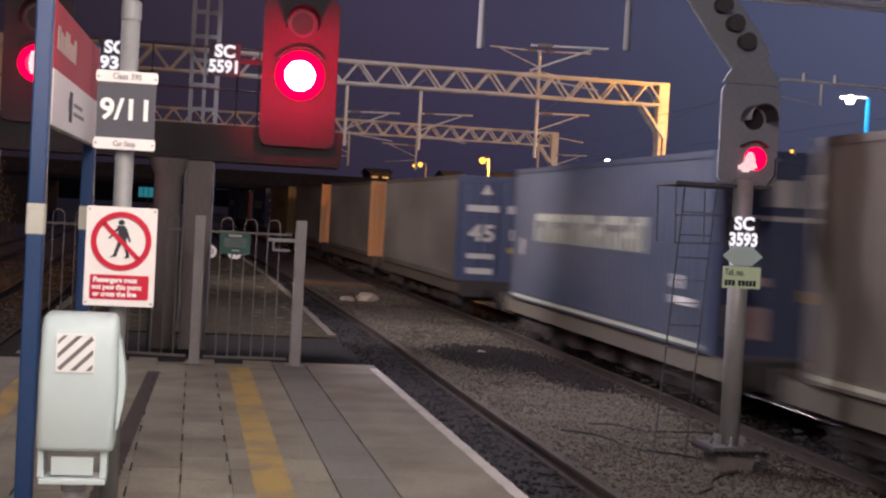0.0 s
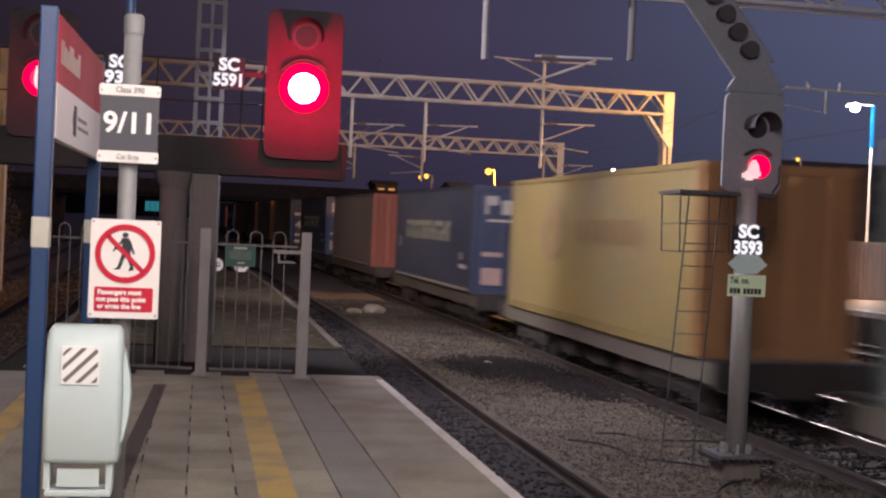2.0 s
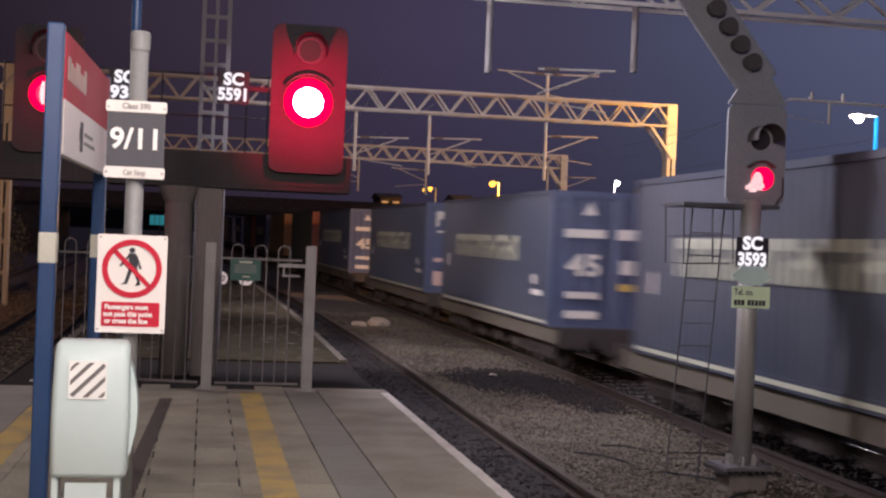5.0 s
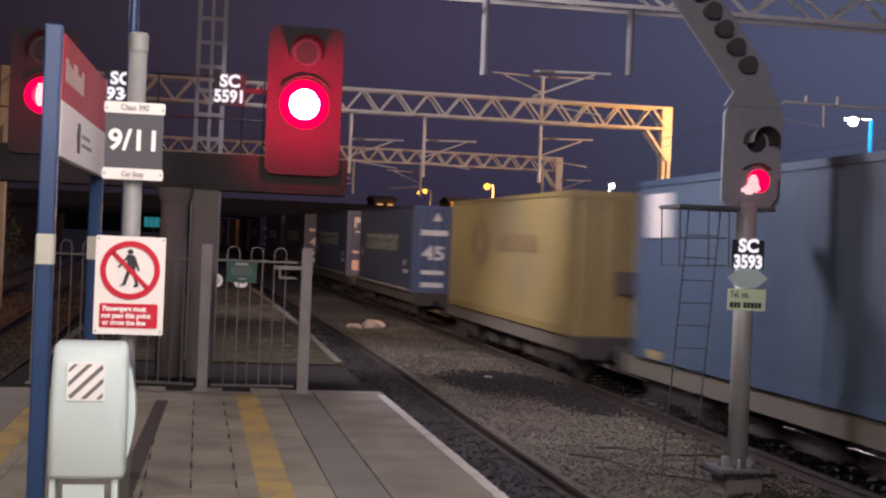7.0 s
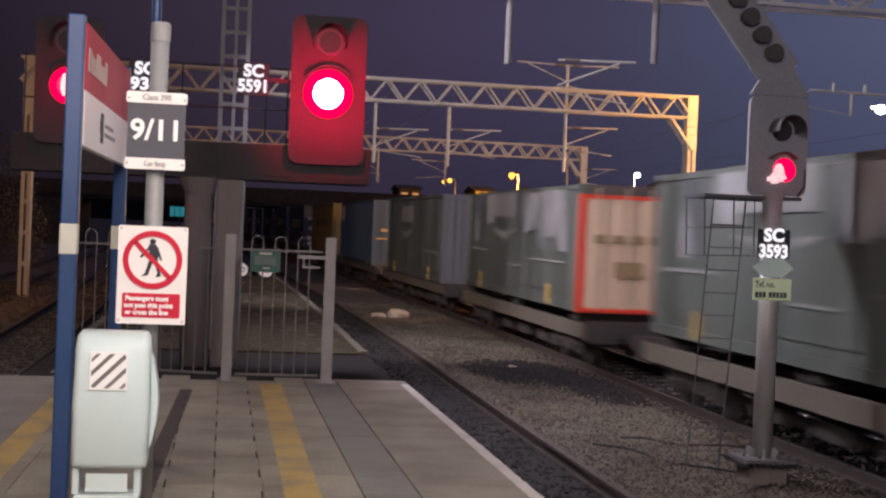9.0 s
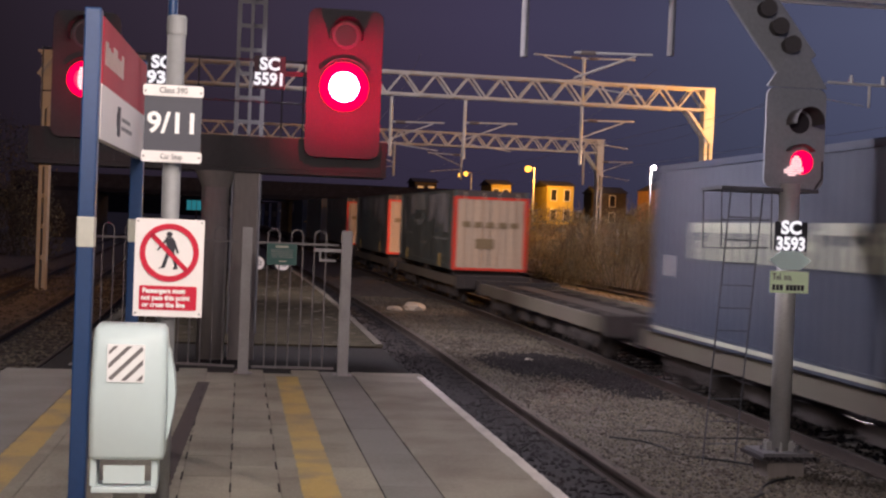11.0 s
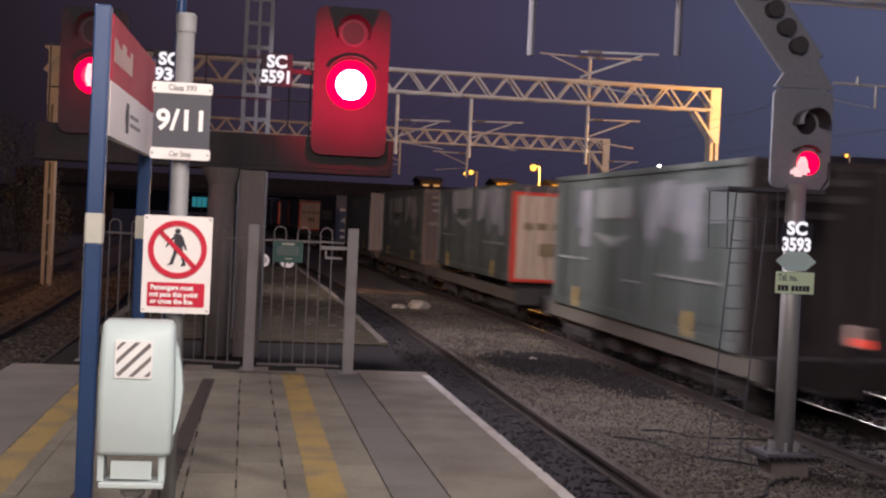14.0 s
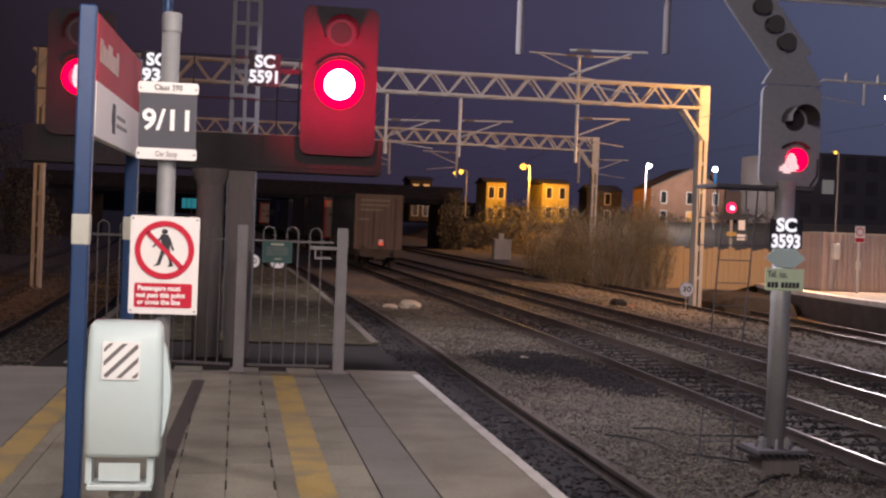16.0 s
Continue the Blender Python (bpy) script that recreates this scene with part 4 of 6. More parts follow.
def signal(name_label, x, z_red, z_top, w, z0, z1, core, plate, px, pz, lit=RED_CORE):
    t = thing("signal", name_label, "railway signal", "signals")
    signal_head(t, x, SIG_Y, z_red, z_top, w, z0, z1, core, lit)
    bm = bmesh.new()
    box(bm, (x - 0.06, SIG_Y + 0.1, 2.5), (x + 0.06, SIG_Y + 0.3, z0 + 0.2))
    part("mount", bm, STEEL_DARK, t)
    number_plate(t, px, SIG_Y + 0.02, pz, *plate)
    part("plate_bracket", made(box, (min(px, x), SIG_Y + 0.05, pz - 0.03), (max(px, x), SIG_Y + 0.08, pz + 0.03)), STEEL_DARK, t)
    return t


signal("railway signal showing red with white number plate", 1.18, 3.37, 4.0, 0.92, 2.50, 4.32, 0.185, ("SC", "5591"), 0.27, 3.50)
half_hidden = signal("railway signal showing red, half hidden by a blue post", -1.90, 3.29, 3.82, 0.78, 2.60, 4.10, 0.135, ("SC", "934"), -1.02, 3.45, RED_DIM)
_ribs = glow("lit ribs of the half-hidden signal", (1.0, 0.62, 0.58), 1.5)
for _k in range(-4, 5):
    _w = (0.05, 0.08, 0.10, 0.11, 0.11, 0.10, 0.09, 0.07, 0.05)[_k + 4]
    part("lens_rib", made(box, (-1.945 - 0.4 * _w, SIG_Y - 0.03, 3.285 + 0.03 * _k), (-1.945 + _w, SIG_Y - 0.02, 3.310 + 0.03 * _k)), _ribs, half_hidden, "bright rib of the lit lens")
# added red lamps in front of the lenses tint the boards like a halo
lamp("signal_glow", "SPOT", (1.18, SIG_Y - 0.75, 3.37), 170, (1.0, 0.0, 0.05), 0.02, (1.18, SIG_Y, 3.37), 120)
lamp("signal_glow", "POINT", (-1.90, SIG_Y - 0.42, 3.29), 8, (1.0, 0.0, 0.06), 0.01)


def post_signal():
    """Signal on a tubular post between the tracks, with ladder and access cage."""
    t = thing("post_signal", "tall railway signal on grey post between the tracks", "railway signal", "signals")
    x, y = 6.22, 14.2
    part("post", made(bar, (x, y, -0.72), (x, y, 2.35), 0.115, 20), GALV, t, "round grey steel post", smooth=True)
    for a in range(0, 360, 60):
        m = Matrix.Translation((x, y, 0)) @ Matrix.Rotation(radians(a + 15), 4, "Z")
        part("gusset", made(box, (0.10, -0.008, -0.72), (0.19, 0.008, -0.62), m=m), GALV, t)
    for a in range(0, 360, 60):
        bx, by = x + 0.22 * math.cos(radians(a)), y + 0.22 * math.sin(radians(a))
        part("bolt", made(bar, (bx, by, -0.72), (bx, by, -0.67), 0.016, 6), LATTICE, t)
    part("base_plate", made(box, (x - 0.30, y - 0.28, -0.76), (x + 0.30, y + 0.28, -0.72), 0.005), LATTICE, t)
    for k in range(9):
        part("grille_bar", made(box, (x - 0.33 + 0.08 * k, y - 0.33, -0.80), (x - 0.29 + 0.08 * k, y + 0.33, -0.762)), STEEL_DARK, t)
    part("foundation", made(box, (x - 0.22, y - 0.22, BED - 0.05), (x + 0.22, y + 0.22, -0.80), 0.02), CONCRETE, t, "concrete foundation stub")
    # head
    hx = 6.26
    part("backboard", made(prism, rounded(hx - 0.36, hx + 0.36, 2.30, 3.45, 0.10), y, y + 0.05), POST_GREY, t, "weathered grey signal backboard")
    part("backboard", made(prism, [(hx - 0.36, 3.46), (hx + 0.36, 3.46), (hx + 0.14, 3.80), (hx - 0.14, 3.80)], y, y + 0.05), POST_GREY, t, "tapered board section")
    part("housing", made(box, (hx - 0.22, y + 0.05, 2.35), (hx + 0.22, y + 0.35, 3.4), 0.02), BOARD_BLACK, t)
    d = Vector((-0.62, 0, 0.78))
    o = Vector((hx - 0.02, 0, 3.80))
    bm = bmesh.new()
    m = Matrix.Translation((o.x, y, o.z)) @ Matrix.Rotation(radians(-38), 4, "Y")
    box(bm, (-0.30, 0.01, -0.12), (0.22, 0.07, 1.45), 0.02, m)
    part("route_indicator", bm, POST_GREY, t, "slanting route indicator arm")
    bm = bmesh.new()
    for k in range(5):
        m2 = m @ Matrix.Translation((0, -0.05, 0.17 + 0.25 * k))
        bmesh.ops.create_cone(bm, cap_ends=True, segments=16, radius1=0.09, radius2=0.10, depth=0.16, matrix=m2 @ Matrix.Rotation(math.pi / 2, 4, "X"))
    part("indicator_lamp", bm, BOARD_BLACK, t, "row of unlit indicator lamps")
    for z, hr, lo, hi in ((2.60, 0.20, 40, 140), (3.05, 0.16, -10, 190)):
        bm = bmesh.new()
        n, rows = 20, []
        for yy, r in ((y, hr), (y - (0.32 if hr < 0.2 else 0.12), hr + 0.005)):
            rows.append([bm.verts.new((hx + 0.04 + r * math.cos(a), yy, z + r * math.sin(a))) for a in [radians(lo + (hi - lo) * i / n) for i in range(n + 1)]])
        for i in range(n):
            bm.faces.new((rows[0][i], rows[0][i + 1], rows[1][i + 1], rows[1][i]))
        h = part("hood", bm, BOARD_BLACK, t, "dark lamp hood")
        sol = h.modifiers.new("thick", "SOLIDIFY")
        sol.thickness = 0.006
    part("lens", made(disc, hx + 0.04, 3.05, 0.12, y - 0.012, y), GLASS_DARK, t, "unlit lens")
    part("lens", made(disc, hx + 0.085, 2.60, 0.135, y - 0.012, y), RED_RING, t, "red lens")
    ribs = glow("lit lens ribs", (1.0, 0.62, 0.58), 1.3)
    for k in range(-4, 5):
        bm = bmesh.new()
        z = 2.555 + 0.026 * k
        hw = (0.045, 0.10, 0.115, 0.095, 0.07, 0.065, 0.06, 0.05, 0.03)[k + 4]
        sx = hx - (0.055, 0.045, 0.03, 0.015, 0.01, 0.005, 0.005, 0.005, 0.005)[k + 4] + 0.02
        box(bm, (sx - hw, y - 0.022, z - 0.009), (sx + hw, y - 0.012, z + 0.010))
        part("lens_rib", bm, ribs, t, "bright rib of the lit lens")
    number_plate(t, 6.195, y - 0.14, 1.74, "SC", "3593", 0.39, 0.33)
    yy = y - 0.14
    part("hexagon_plate", made(prism, [(5.955, 1.465), (6.085, 1.36), (6.315, 1.36), (6.445, 1.465), (6.315, 1.575), (6.085, 1.575)], yy, yy + 0.008), HEX_FACE, t, "pale blue hexagonal plate")
    part("telephone_plate", made(prism, rounded(5.967, 6.43, 1.095, 1.345, 0.01), yy, yy + 0.008), TEL_FACE, t, "pale green plate with dark writing")
    words("Tel. no.", 0.105, BLACK_INK, t, (6.11, yy - 0.004, 1.275), 0.001, 0.235)
    bx = 5.995
    for i, w in enumerate((0.045, 0.045, 0.045, 0.0, 0.045, 0.045, 0.045, 0.045, 0.045)):
        if w:
            part("number_bar", made(box, (bx, yy - 0.004, 1.125), (bx + w - 0.010, yy, 1.188)), BLACK_INK, t, "dark bar in place of a digit")
        bx += w or 0.03
    # ladder with cage
    lx0, lx1, ly = 5.50, 5.90, 14.75
    for xx in (lx0, lx1):
        part("ladder_stile", made(bar, (xx, ly, BED), (xx + 0.18, ly - 0.1, 2.25), 0.009, 8), SIGNAL_GREY, t)
    for k in range(11):
        z = -0.75 + 0.27 * k
        f = (z - BED) / (2.25 - BED)
        part("rung", made(bar, (lx0 + 0.18 * f, ly - 0.1 * f, z), (lx1 + 0.18 * f, ly - 0.1 * f, z), 0.006, 6), SIGNAL_GREY, t)
    part("access_platform", made(box, (5.38, y - 0.05, 2.25), (6.55, y + 0.65, 2.29)), SIGNAL_GREY, t, "dark access platform")
    for xx, yv in ((5.40, y), (5.40, y + 0.6), (5.75, y), (6.0, y)):
        part("cage_bar", made(bar, (xx, yv, 2.26), (xx + 0.02, yv, 1.58), 0.008, 6), SIGNAL_GREY, t)
    for zz in (1.58, 1.9):
        part("cage_bar", made(bar, (5.41, y, zz), (5.98, y, zz + 0.02), 0.007, 6), SIGNAL_GREY, t)
        part("cage_bar", made(bar, (5.41, y, zz), (5.41, y + 0.6, zz), 0.007, 6), SIGNAL_GREY, t)
    bm = bmesh.new()
    bar(bm, (6.52, y, 2.30), (6.60, y, 2.42), 0.012, 6)
    bar(bm, (6.60, y, 2.42), (6.60, y, 2.62), 0.012, 6)
    part("stay", bm, STEEL_DARK, t)


post_signal()
# added faint red lamp, tints the board around the lens
lamp("signal_glow", "POINT", (6.33, 13.85, 2.60), 0.4, (1.0, 0.0, 0.05), 0.01)


# ---- overhead line portals ----
def portal(y, x0, x1, z0, z1, panels, label, columns=True, left_col=None):
    t = thing("overhead_portal", label, "gantry", "overhead line portals")
    for z in (z0, z1):
        for yy in (y - 0.3, y + 0.3):
            part("chord", made(box, (x0, yy - 0.035, z - 0.042), (x1, yy + 0.035, z + 0.042)), PORTAL, t, "steel boom chord")
    px = (x1 - x0) / panels
    up = finish(made(bar, (0, 0, z0), (px / 2, 0, z1), 0.032, 4), "diagonal", PORTAL)
    down = finish(made(bar, (px / 2, 0, z1), (px, 0, z0), 0.032, 4), "diagonal", PORTAL)
    for i in range(panels):
        for yy in (-0.3, 0.3):
            for me in (up, down):
                o = new("diagonal", me)
                o.parent = t
                o.location = (x0 + px * i, y + yy, 0)
    if columns:
        for x, s in ((x1 + 0.05, -1), (left_col if left_col is not None else x0, 1)):
            bm = bmesh.new()
            box(bm, (x - 0.19, y - 0.22, z1 - 1.95), (x + 0.19, y + 0.22, z1 + 0.06))
            box(bm, (x - 0.16, y - 0.26, BED), (x - 0.04, y + 0.26, z1 - 1.95))
            box(bm, (x + 0.04, y - 0.26, BED), (x + 0.16, y + 0.26, z1 - 1.95))
            zz = 0.2
            while zz < z1 - 2.2:
                box(bm, (x - 0.15, y - 0.24, zz), (x + 0.15, y - 0.20, zz + 0.16))
                zz += 1.05
            part("column", bm, PORTAL, t, "battened steel column")
            bm = bmesh.new()
            bar(bm, (x, y - 0.25, z1 - 1.9), (x + s * 0.85, y - 0.25, z0), 0.05, 4)
            bar(bm, (x, y + 0.25, z1 - 1.9), (x + s * 0.85, y + 0.25, z0), 0.05, 4)
            part("knee_brace", bm, PORTAL, t)
    return t


def drop_post(t, x, y, z0, z1, r=0.07, material=PORTAL):
    part("drop_post", made(bar, (x, y, z0), (x, y, z1), r, 10), material, t, "hanging drop tube")


def cantilever(x, y, z, s, label="overhead line cantilever arm with insulators"):
    t = thing("cantilever_arm", label, "overhead arm", "overhead arms")
    bm = bmesh.new()
    bar(bm, (x, y, z), (x + s * 1.9, y, z + 0.05), 0.03, 8)
    bar(bm, (x, y, z - 0.6), (x + s * 1.5, y, z), 0.025, 8)
    part("arm", bm, PORTAL, t)
    bm = bmesh.new()
    bar(bm, (x + s * 0.15, y, z + 0.004), (x + s * 0.50, y, z + 0.012), 0.055, 10)
    part("insulator", bm, INSULATOR, t, "brown insulator")
    part("registration_tube", made(bar, (x, y, z - 0.75), (x + s * 1.7, y, z - 0.95), 0.018, 6), PORTAL, t)


p = portal(46, -7.0, 16.75, 6.50, 7.27, 20, "galvanised steel portal lit orange over the tracks", left_col=-6.7)
for x in (5.1, 7.75, 12.05):
    drop_post(p, x, 46, 4.3, 6.5 if x < 12 else 8.2, 0.06)
cantilever(12.05, 45.9, 8.15, 1)
cantilever(12.05, 45.9, 8.15, -1)
cantilever(12.1, 45.9, 5.9, 1)
cantilever(7.75, 45.9, 5.6, 1)
cantilever(5.1, 45.9, 5.5, 1)
p = portal(70, -8.2, 19.38, 6.38, 7.08, 26, "pale steel portal spanning all the tracks", left_col=-8.1)
for x in (8.0, 11.7, 18.55):
    drop_post(p, x, 70, 4.6, 6.5, 0.06)
cantilever(8.0, 69.8, 5.9, -1)
cantilever(11.7, 69.8, 5.9, -1)
cantilever(19.4, 69.8, 5.9, 1)
p = portal(26, -9.0, 24.0, 6.85, 7.55, 18, "steel portal above the near tracks", columns=False)
for x in (-8.7, 23.7):
    part("column", made(box, (x - 0.2, 25.8, BED), (x + 0.2, 26.2, 7.6)), PORTAL, p)
for x, z in ((5.55, 5.28), (8.65, 5.48)):
    drop_post(p, x, 26, z, 6.9, 0.075, LATTICE)
cantilever(7.6, 29.9, 6.0, 1)


def feeder_arm():
    """Level feeder tube on a mast beyond the tracks, with two insulators and a short drop."""
    t = thing("feeder_arm", "pale level feeder arm with insulators and a short drop tube", "overhead arm")
    x, y = 20.2, 29.9
    part("mast", made(box, (x - 0.12, y - 0.12, BED), (x + 0.12, y + 0.12, 6.2)), PORTAL, t)
    part("arm", made(bar, (13.95, y, 5.66), (x, y, 5.60), 0.035, 8), PORTAL, t)
    part("drop_tube", made(bar, (15.03, y, 5.09), (15.03, y, 5.65), 0.035, 8), PORTAL, t)
    part("stay", made(bar, (13.5, y, 5.30), (14.9, y, 5.12), 0.012, 6), PORTAL, t)
    part("stay", made(bar, (13.95, y, 5.66), (13.5, y, 5.30), 0.012, 6), PORTAL, t)
    for xx in (14.55, 15.38):
        bm = made(bar, (xx, y, 5.64), (xx, y, 5.80), 0.05, 10)
        bar(bm, (xx, y, 5.80), (xx, y, 5.86), 0.035, 10)
        part("insulator", bm, PORTAL, t, "pale insulator")


feeder_arm()


def overhead_wires():
    t = thing("overhead_wires", "thin dark catenary and contact wires over the tracks", "overhead wire", kind="structure")
    for x in (3.44, 8.37, 11.7):
        part("contact_wire", made(bar, (x, 20, 3.9), (x, 118, 3.9), 0.0035, 5), WIRE, t)
        ys = [26, 46, 70, 118]
        pts = []
        for a, b in zip(ys, ys[1:]):
            pts += [(x, a + (b - a) * k / 8, 5.2 - 3.0 * (k / 8) * (1 - k / 8)) for k in range(8)]
        bm = bmesh.new()
        tube(bm, pts + [(x, 118, 5.2)], 0.0035, 5)
        part("catenary", bm, WIRE, t)


overhead_wires()


# ---- distance: lamps, houses, bridge, brush, far platform things ----
def street_lamp(x, y, z, glass, base, label, arm=0.5, r=0.11, side=1, glow_stretch=None, double=False):
    t = thing("street_lamp", label, "street lamp", "street lamps")
    px = x + side * arm
    part("column", made(bar, (px, y, base), (px, y, z + 0.12), 0.07, 8, 0.045), GALV, t)
    part("arm", made(bar, (px, y, z + 0.12), (x, y, z + 0.14), 0.035, 6), GALV, t)
    bm = made(box, (x - 0.28, y - 0.1, z + 0.03), (x + 0.28, y + 0.12, z + 0.14), 0.03)
    part("lantern", bm, GALV, t)
    bm = bmesh.new()
    bmesh.ops.create_uvsphere(bm, u_segments=12, v_segments=8, radius=r, matrix=Matrix.Translation((x, y - 0.1, z)))
    if double:
        bmesh.ops.create_uvsphere(bm, u_segments=12, v_segments=8, radius=r * 0.8, matrix=Matrix.Translation((x - 0.55, y - 0.1, z - 0.15)))
    part("lamp_glass", bm, glass, t, "lit lamp glass")
    # upper column wrapped in a glowing shell, to look brightly lit
    if glow_stretch:
        part("glow_stretch", made(bar, (px, y, z - 1.45), (px, y, z + 0.1), 0.085, 8), glow_stretch, t, "blue stretch of column with added glow")


street_lamp(26.4, 120, 8.0, SODIUM_GLASS, 3.0, "orange sodium street lamp on a tall column", 0.65, 0.30)
street_lamp(20.5, 120, 7.25, SODIUM_GLASS, 3.0, "orange twin street lamp by the road", 0.55, 0.22, double=True)
street_lamp(38.7, 120, 8.65, WHITE_LED, 2.0, "white street lamp on a pale column", -0.25, 0.22, side=1)
street_lamp(45.3, 120, 8.6, BLUE_LED, 2.0, "bluish white street lamp", 0.1, 0.25, glow_stretch=BLUE_GLOW)
street_lamp(23.75, 45, 7.12, WHITE_LED, -0.02, "white platform lamp on a blue column", 0.78, 0.17, glow_stretch=BLUE_GLOW)
street_lamp(35.0, 73, 7.2, SODIUM_GLASS, -0.5, "small orange lamp on a thin column", 0.25, 0.10)
street_lamp(-18.3, 120, 4.5, WHITE_LED, -1.0, "white lamp beyond the bay tracks", 0.3, 0.26)


def road_bridge():
    t = thing("road_bridge", "dark road bridge over the tracks in the distance", "bridge", kind="structure")
    part("deck", made(box, (-20, 118, 4.1), (20.4, 127, 4.9)), STEEL_DARK, t)
    part("parapet", made(box, (-20, 117.8, 4.5), (20.4, 118.1, 5.7)), BRICK_DARK, t, "dark brick parapet")
    part("parapet", made(box, (-20, 126.9, 4.5), (20.4, 127.2, 5.7)), BRICK_DARK, t, "dark brick parapet")
    part("abutment", made(box, (18.6, 118, BED), (20.4, 127, 4.1)), BRICK_DARK, t, "dark brick abutment")
    part("abutment", made(box, (-20, 118, BED), (-12.6, 127, 4.1)), BRICK_DARK, t, "dark brick abutment")


road_bridge()


def slope(bm):
    xs = [21, 24, 28, 40, 60, 90, 160]
    zs = [-1.1, 0.4, 2.2, 3.6, 4.2, 4.6, 4.8]
    ys = [128, 140, 160, 240]
    g = [[bm.verts.new((x, y, z + 0.3 * math.sin(x * 1.3 + y))) for x, z in zip(xs, zs)] for y in ys]
    for i in range(len(ys) - 1):
        for k in range(len(xs) - 1):
            bm.faces.new((g[i][k], g[i][k + 1], g[i + 1][k + 1], g[i + 1][k]))
    f = [bm.verts.new((x, 100, z)) for x, z in zip(xs, (-1.1, -0.6, 0.2, 0.8, 1.2, 1.5, 1.8))]
    for k in range(len(xs) - 1):
        bm.faces.new((f[k], f[k + 1], g[0][k + 1], g[0][k]))


simple("embankment", slope, EARTH, "dark overgrown embankment below the houses", "embankment", "structure")


def ridge(bm):
    """A far wooded rise that closes the view along the tracks."""
    rng = random.Random(17)
    prev = None
    for k in range(121):
        x = -420 + 8 * k
        top = 17.0 + 1.8 * math.sin(k * 0.31) + rng.uniform(-0.9, 0.9)
        row = [bm.verts.new(c) for c in ((x, 690, BED), (x, 700, top * 0.7), (x, 706, top), (x, 730, BED))]
        if prev:
            for a in range(3):
                bm.faces.new((prev[a], row[a], row[a + 1], prev[a + 1]))
        prev = row
    bmesh.ops.recalc_face_normals(bm, faces=bm.faces)


simple("backdrop", ridge, SOOT_EARTH, "dark wooded rise in the far distance", "hill", "structure")


def house(x0, x1, y, z0, eave, ridge, wall, label, cols, rows, lit=(), gable=False):
    t = thing("house", label, "house", "houses behind the railway")
    xm = (x0 + x1) / 2
    part("wall", made(box, (x0, y, z0), (x1, y + 8, eave)), wall, t)
    bm = bmesh.new()
    if gable:
        prism(bm, [(x0 - 0.3, eave - 0.1), (x1 + 0.3, eave - 0.1), (xm, ridge)], y + 0.01, y + 8.3)
        part("gable", made(prism, [(x0, eave), (x1, eave), (xm, ridge - 0.25)], y - 0.02, y + 0.3), wall, t)
    else:
        v = [bm.verts.new(c) for c in ((x0 - 0.3, y - 0.4, eave), (x1 + 0.3, y - 0.4, eave), (x1 + 0.3, y + 4, ridge), (x0 - 0.3, y + 4, ridge), (x0 - 0.3, y + 8.4, eave), (x1 + 0.3, y + 8.4, eave))]
        bm.faces.new(v[:4])
        bm.faces.new((v[3], v[2], v[5], v[4]))
        bm.faces.new((v[0], v[3], v[4]))
        bm.faces.new((v[1], v[5], v[2]))
    roof = part("roof", bm, ROOF, t, "dark slate roof")
    if gable:
        part("chimney", made(box, (x1 - 1.1, y + 3.4, ridge - 2.4), (x1 - 0.4, y + 4.4, ridge - 0.3)), HOUSE_BRICK, roof)
    k = 0
    for i in range(cols):
        for j in range(rows):
            wx = x0 + (x1 - x0) * (i + 0.5) / cols
            wz = z0 + (eave - z0) * (j + 0.52) / rows
            w = part("window", made(box, (wx - 0.48, y - 0.06, wz - 0.85), (wx + 0.48, y + 0.02, wz + 0.85)), WHITE_FRAME, t, "white framed window")
            part("pane", made(box, (wx - 0.36, y - 0.075, wz - 0.74), (wx + 0.36, y - 0.055, wz + 0.74)), WINDOW_LIT if k in lit else WINDOW_DARK, w)
            k += 1
    return t


house(34.5, 37.3, 180, 2.8, 8.8, 9.6, RENDER_WALL, "rendered house with yellow-tinted walls lit orange by street lamps", 2, 2)
house(42.1, 45.9, 178, 3.4, 8.9, 9.7, RENDER_WALL, "yellow-tinted house with white windows lit orange", 2, 2)
house(49.5, 53.6, 178, 3.4, 8.2, 9.2, BRICK_DARK, "dark brick house behind the brush", 1, 2)
house(54.6, 65.5, 168, 3.4, 8.6, 11.4, HOUSE_BRICK, "brick house with gable lit by a white lamp", 3, 2, lit=(2, 4), gable=True)
house(24.5, 27.6, 186, 3.0, 8.9, 9.6, BRICK_DARK, "dark terraced house with two small lit windows", 2, 2, lit=(1, 3))
house(16.5, 23.5, 190, 3.0, 6.6, 7.4, HOUSE_BRICK, "dark terraced house beyond the bridge", 3, 2, lit=(3,))


def office():
    t = thing("office_block", "dark office block with rows of dim windows", "building")
    part("wall", made(box, (66, 150, 0), (102, 165, 13.0)), OFFICE, t)
    for j in range(4):
        for i in range(12):
            x, z = 67.6 + 2.85 * i, 2.2 + 2.9 * j
            w = part("window", made(box, (x, 149.9, z), (x + 1.5, 150.02, z + 1.7)), WINDOW_DIM if (i * 5 + j * 3) % 11 == 0 else SIGNAL_GREY, t)
    return t


office()


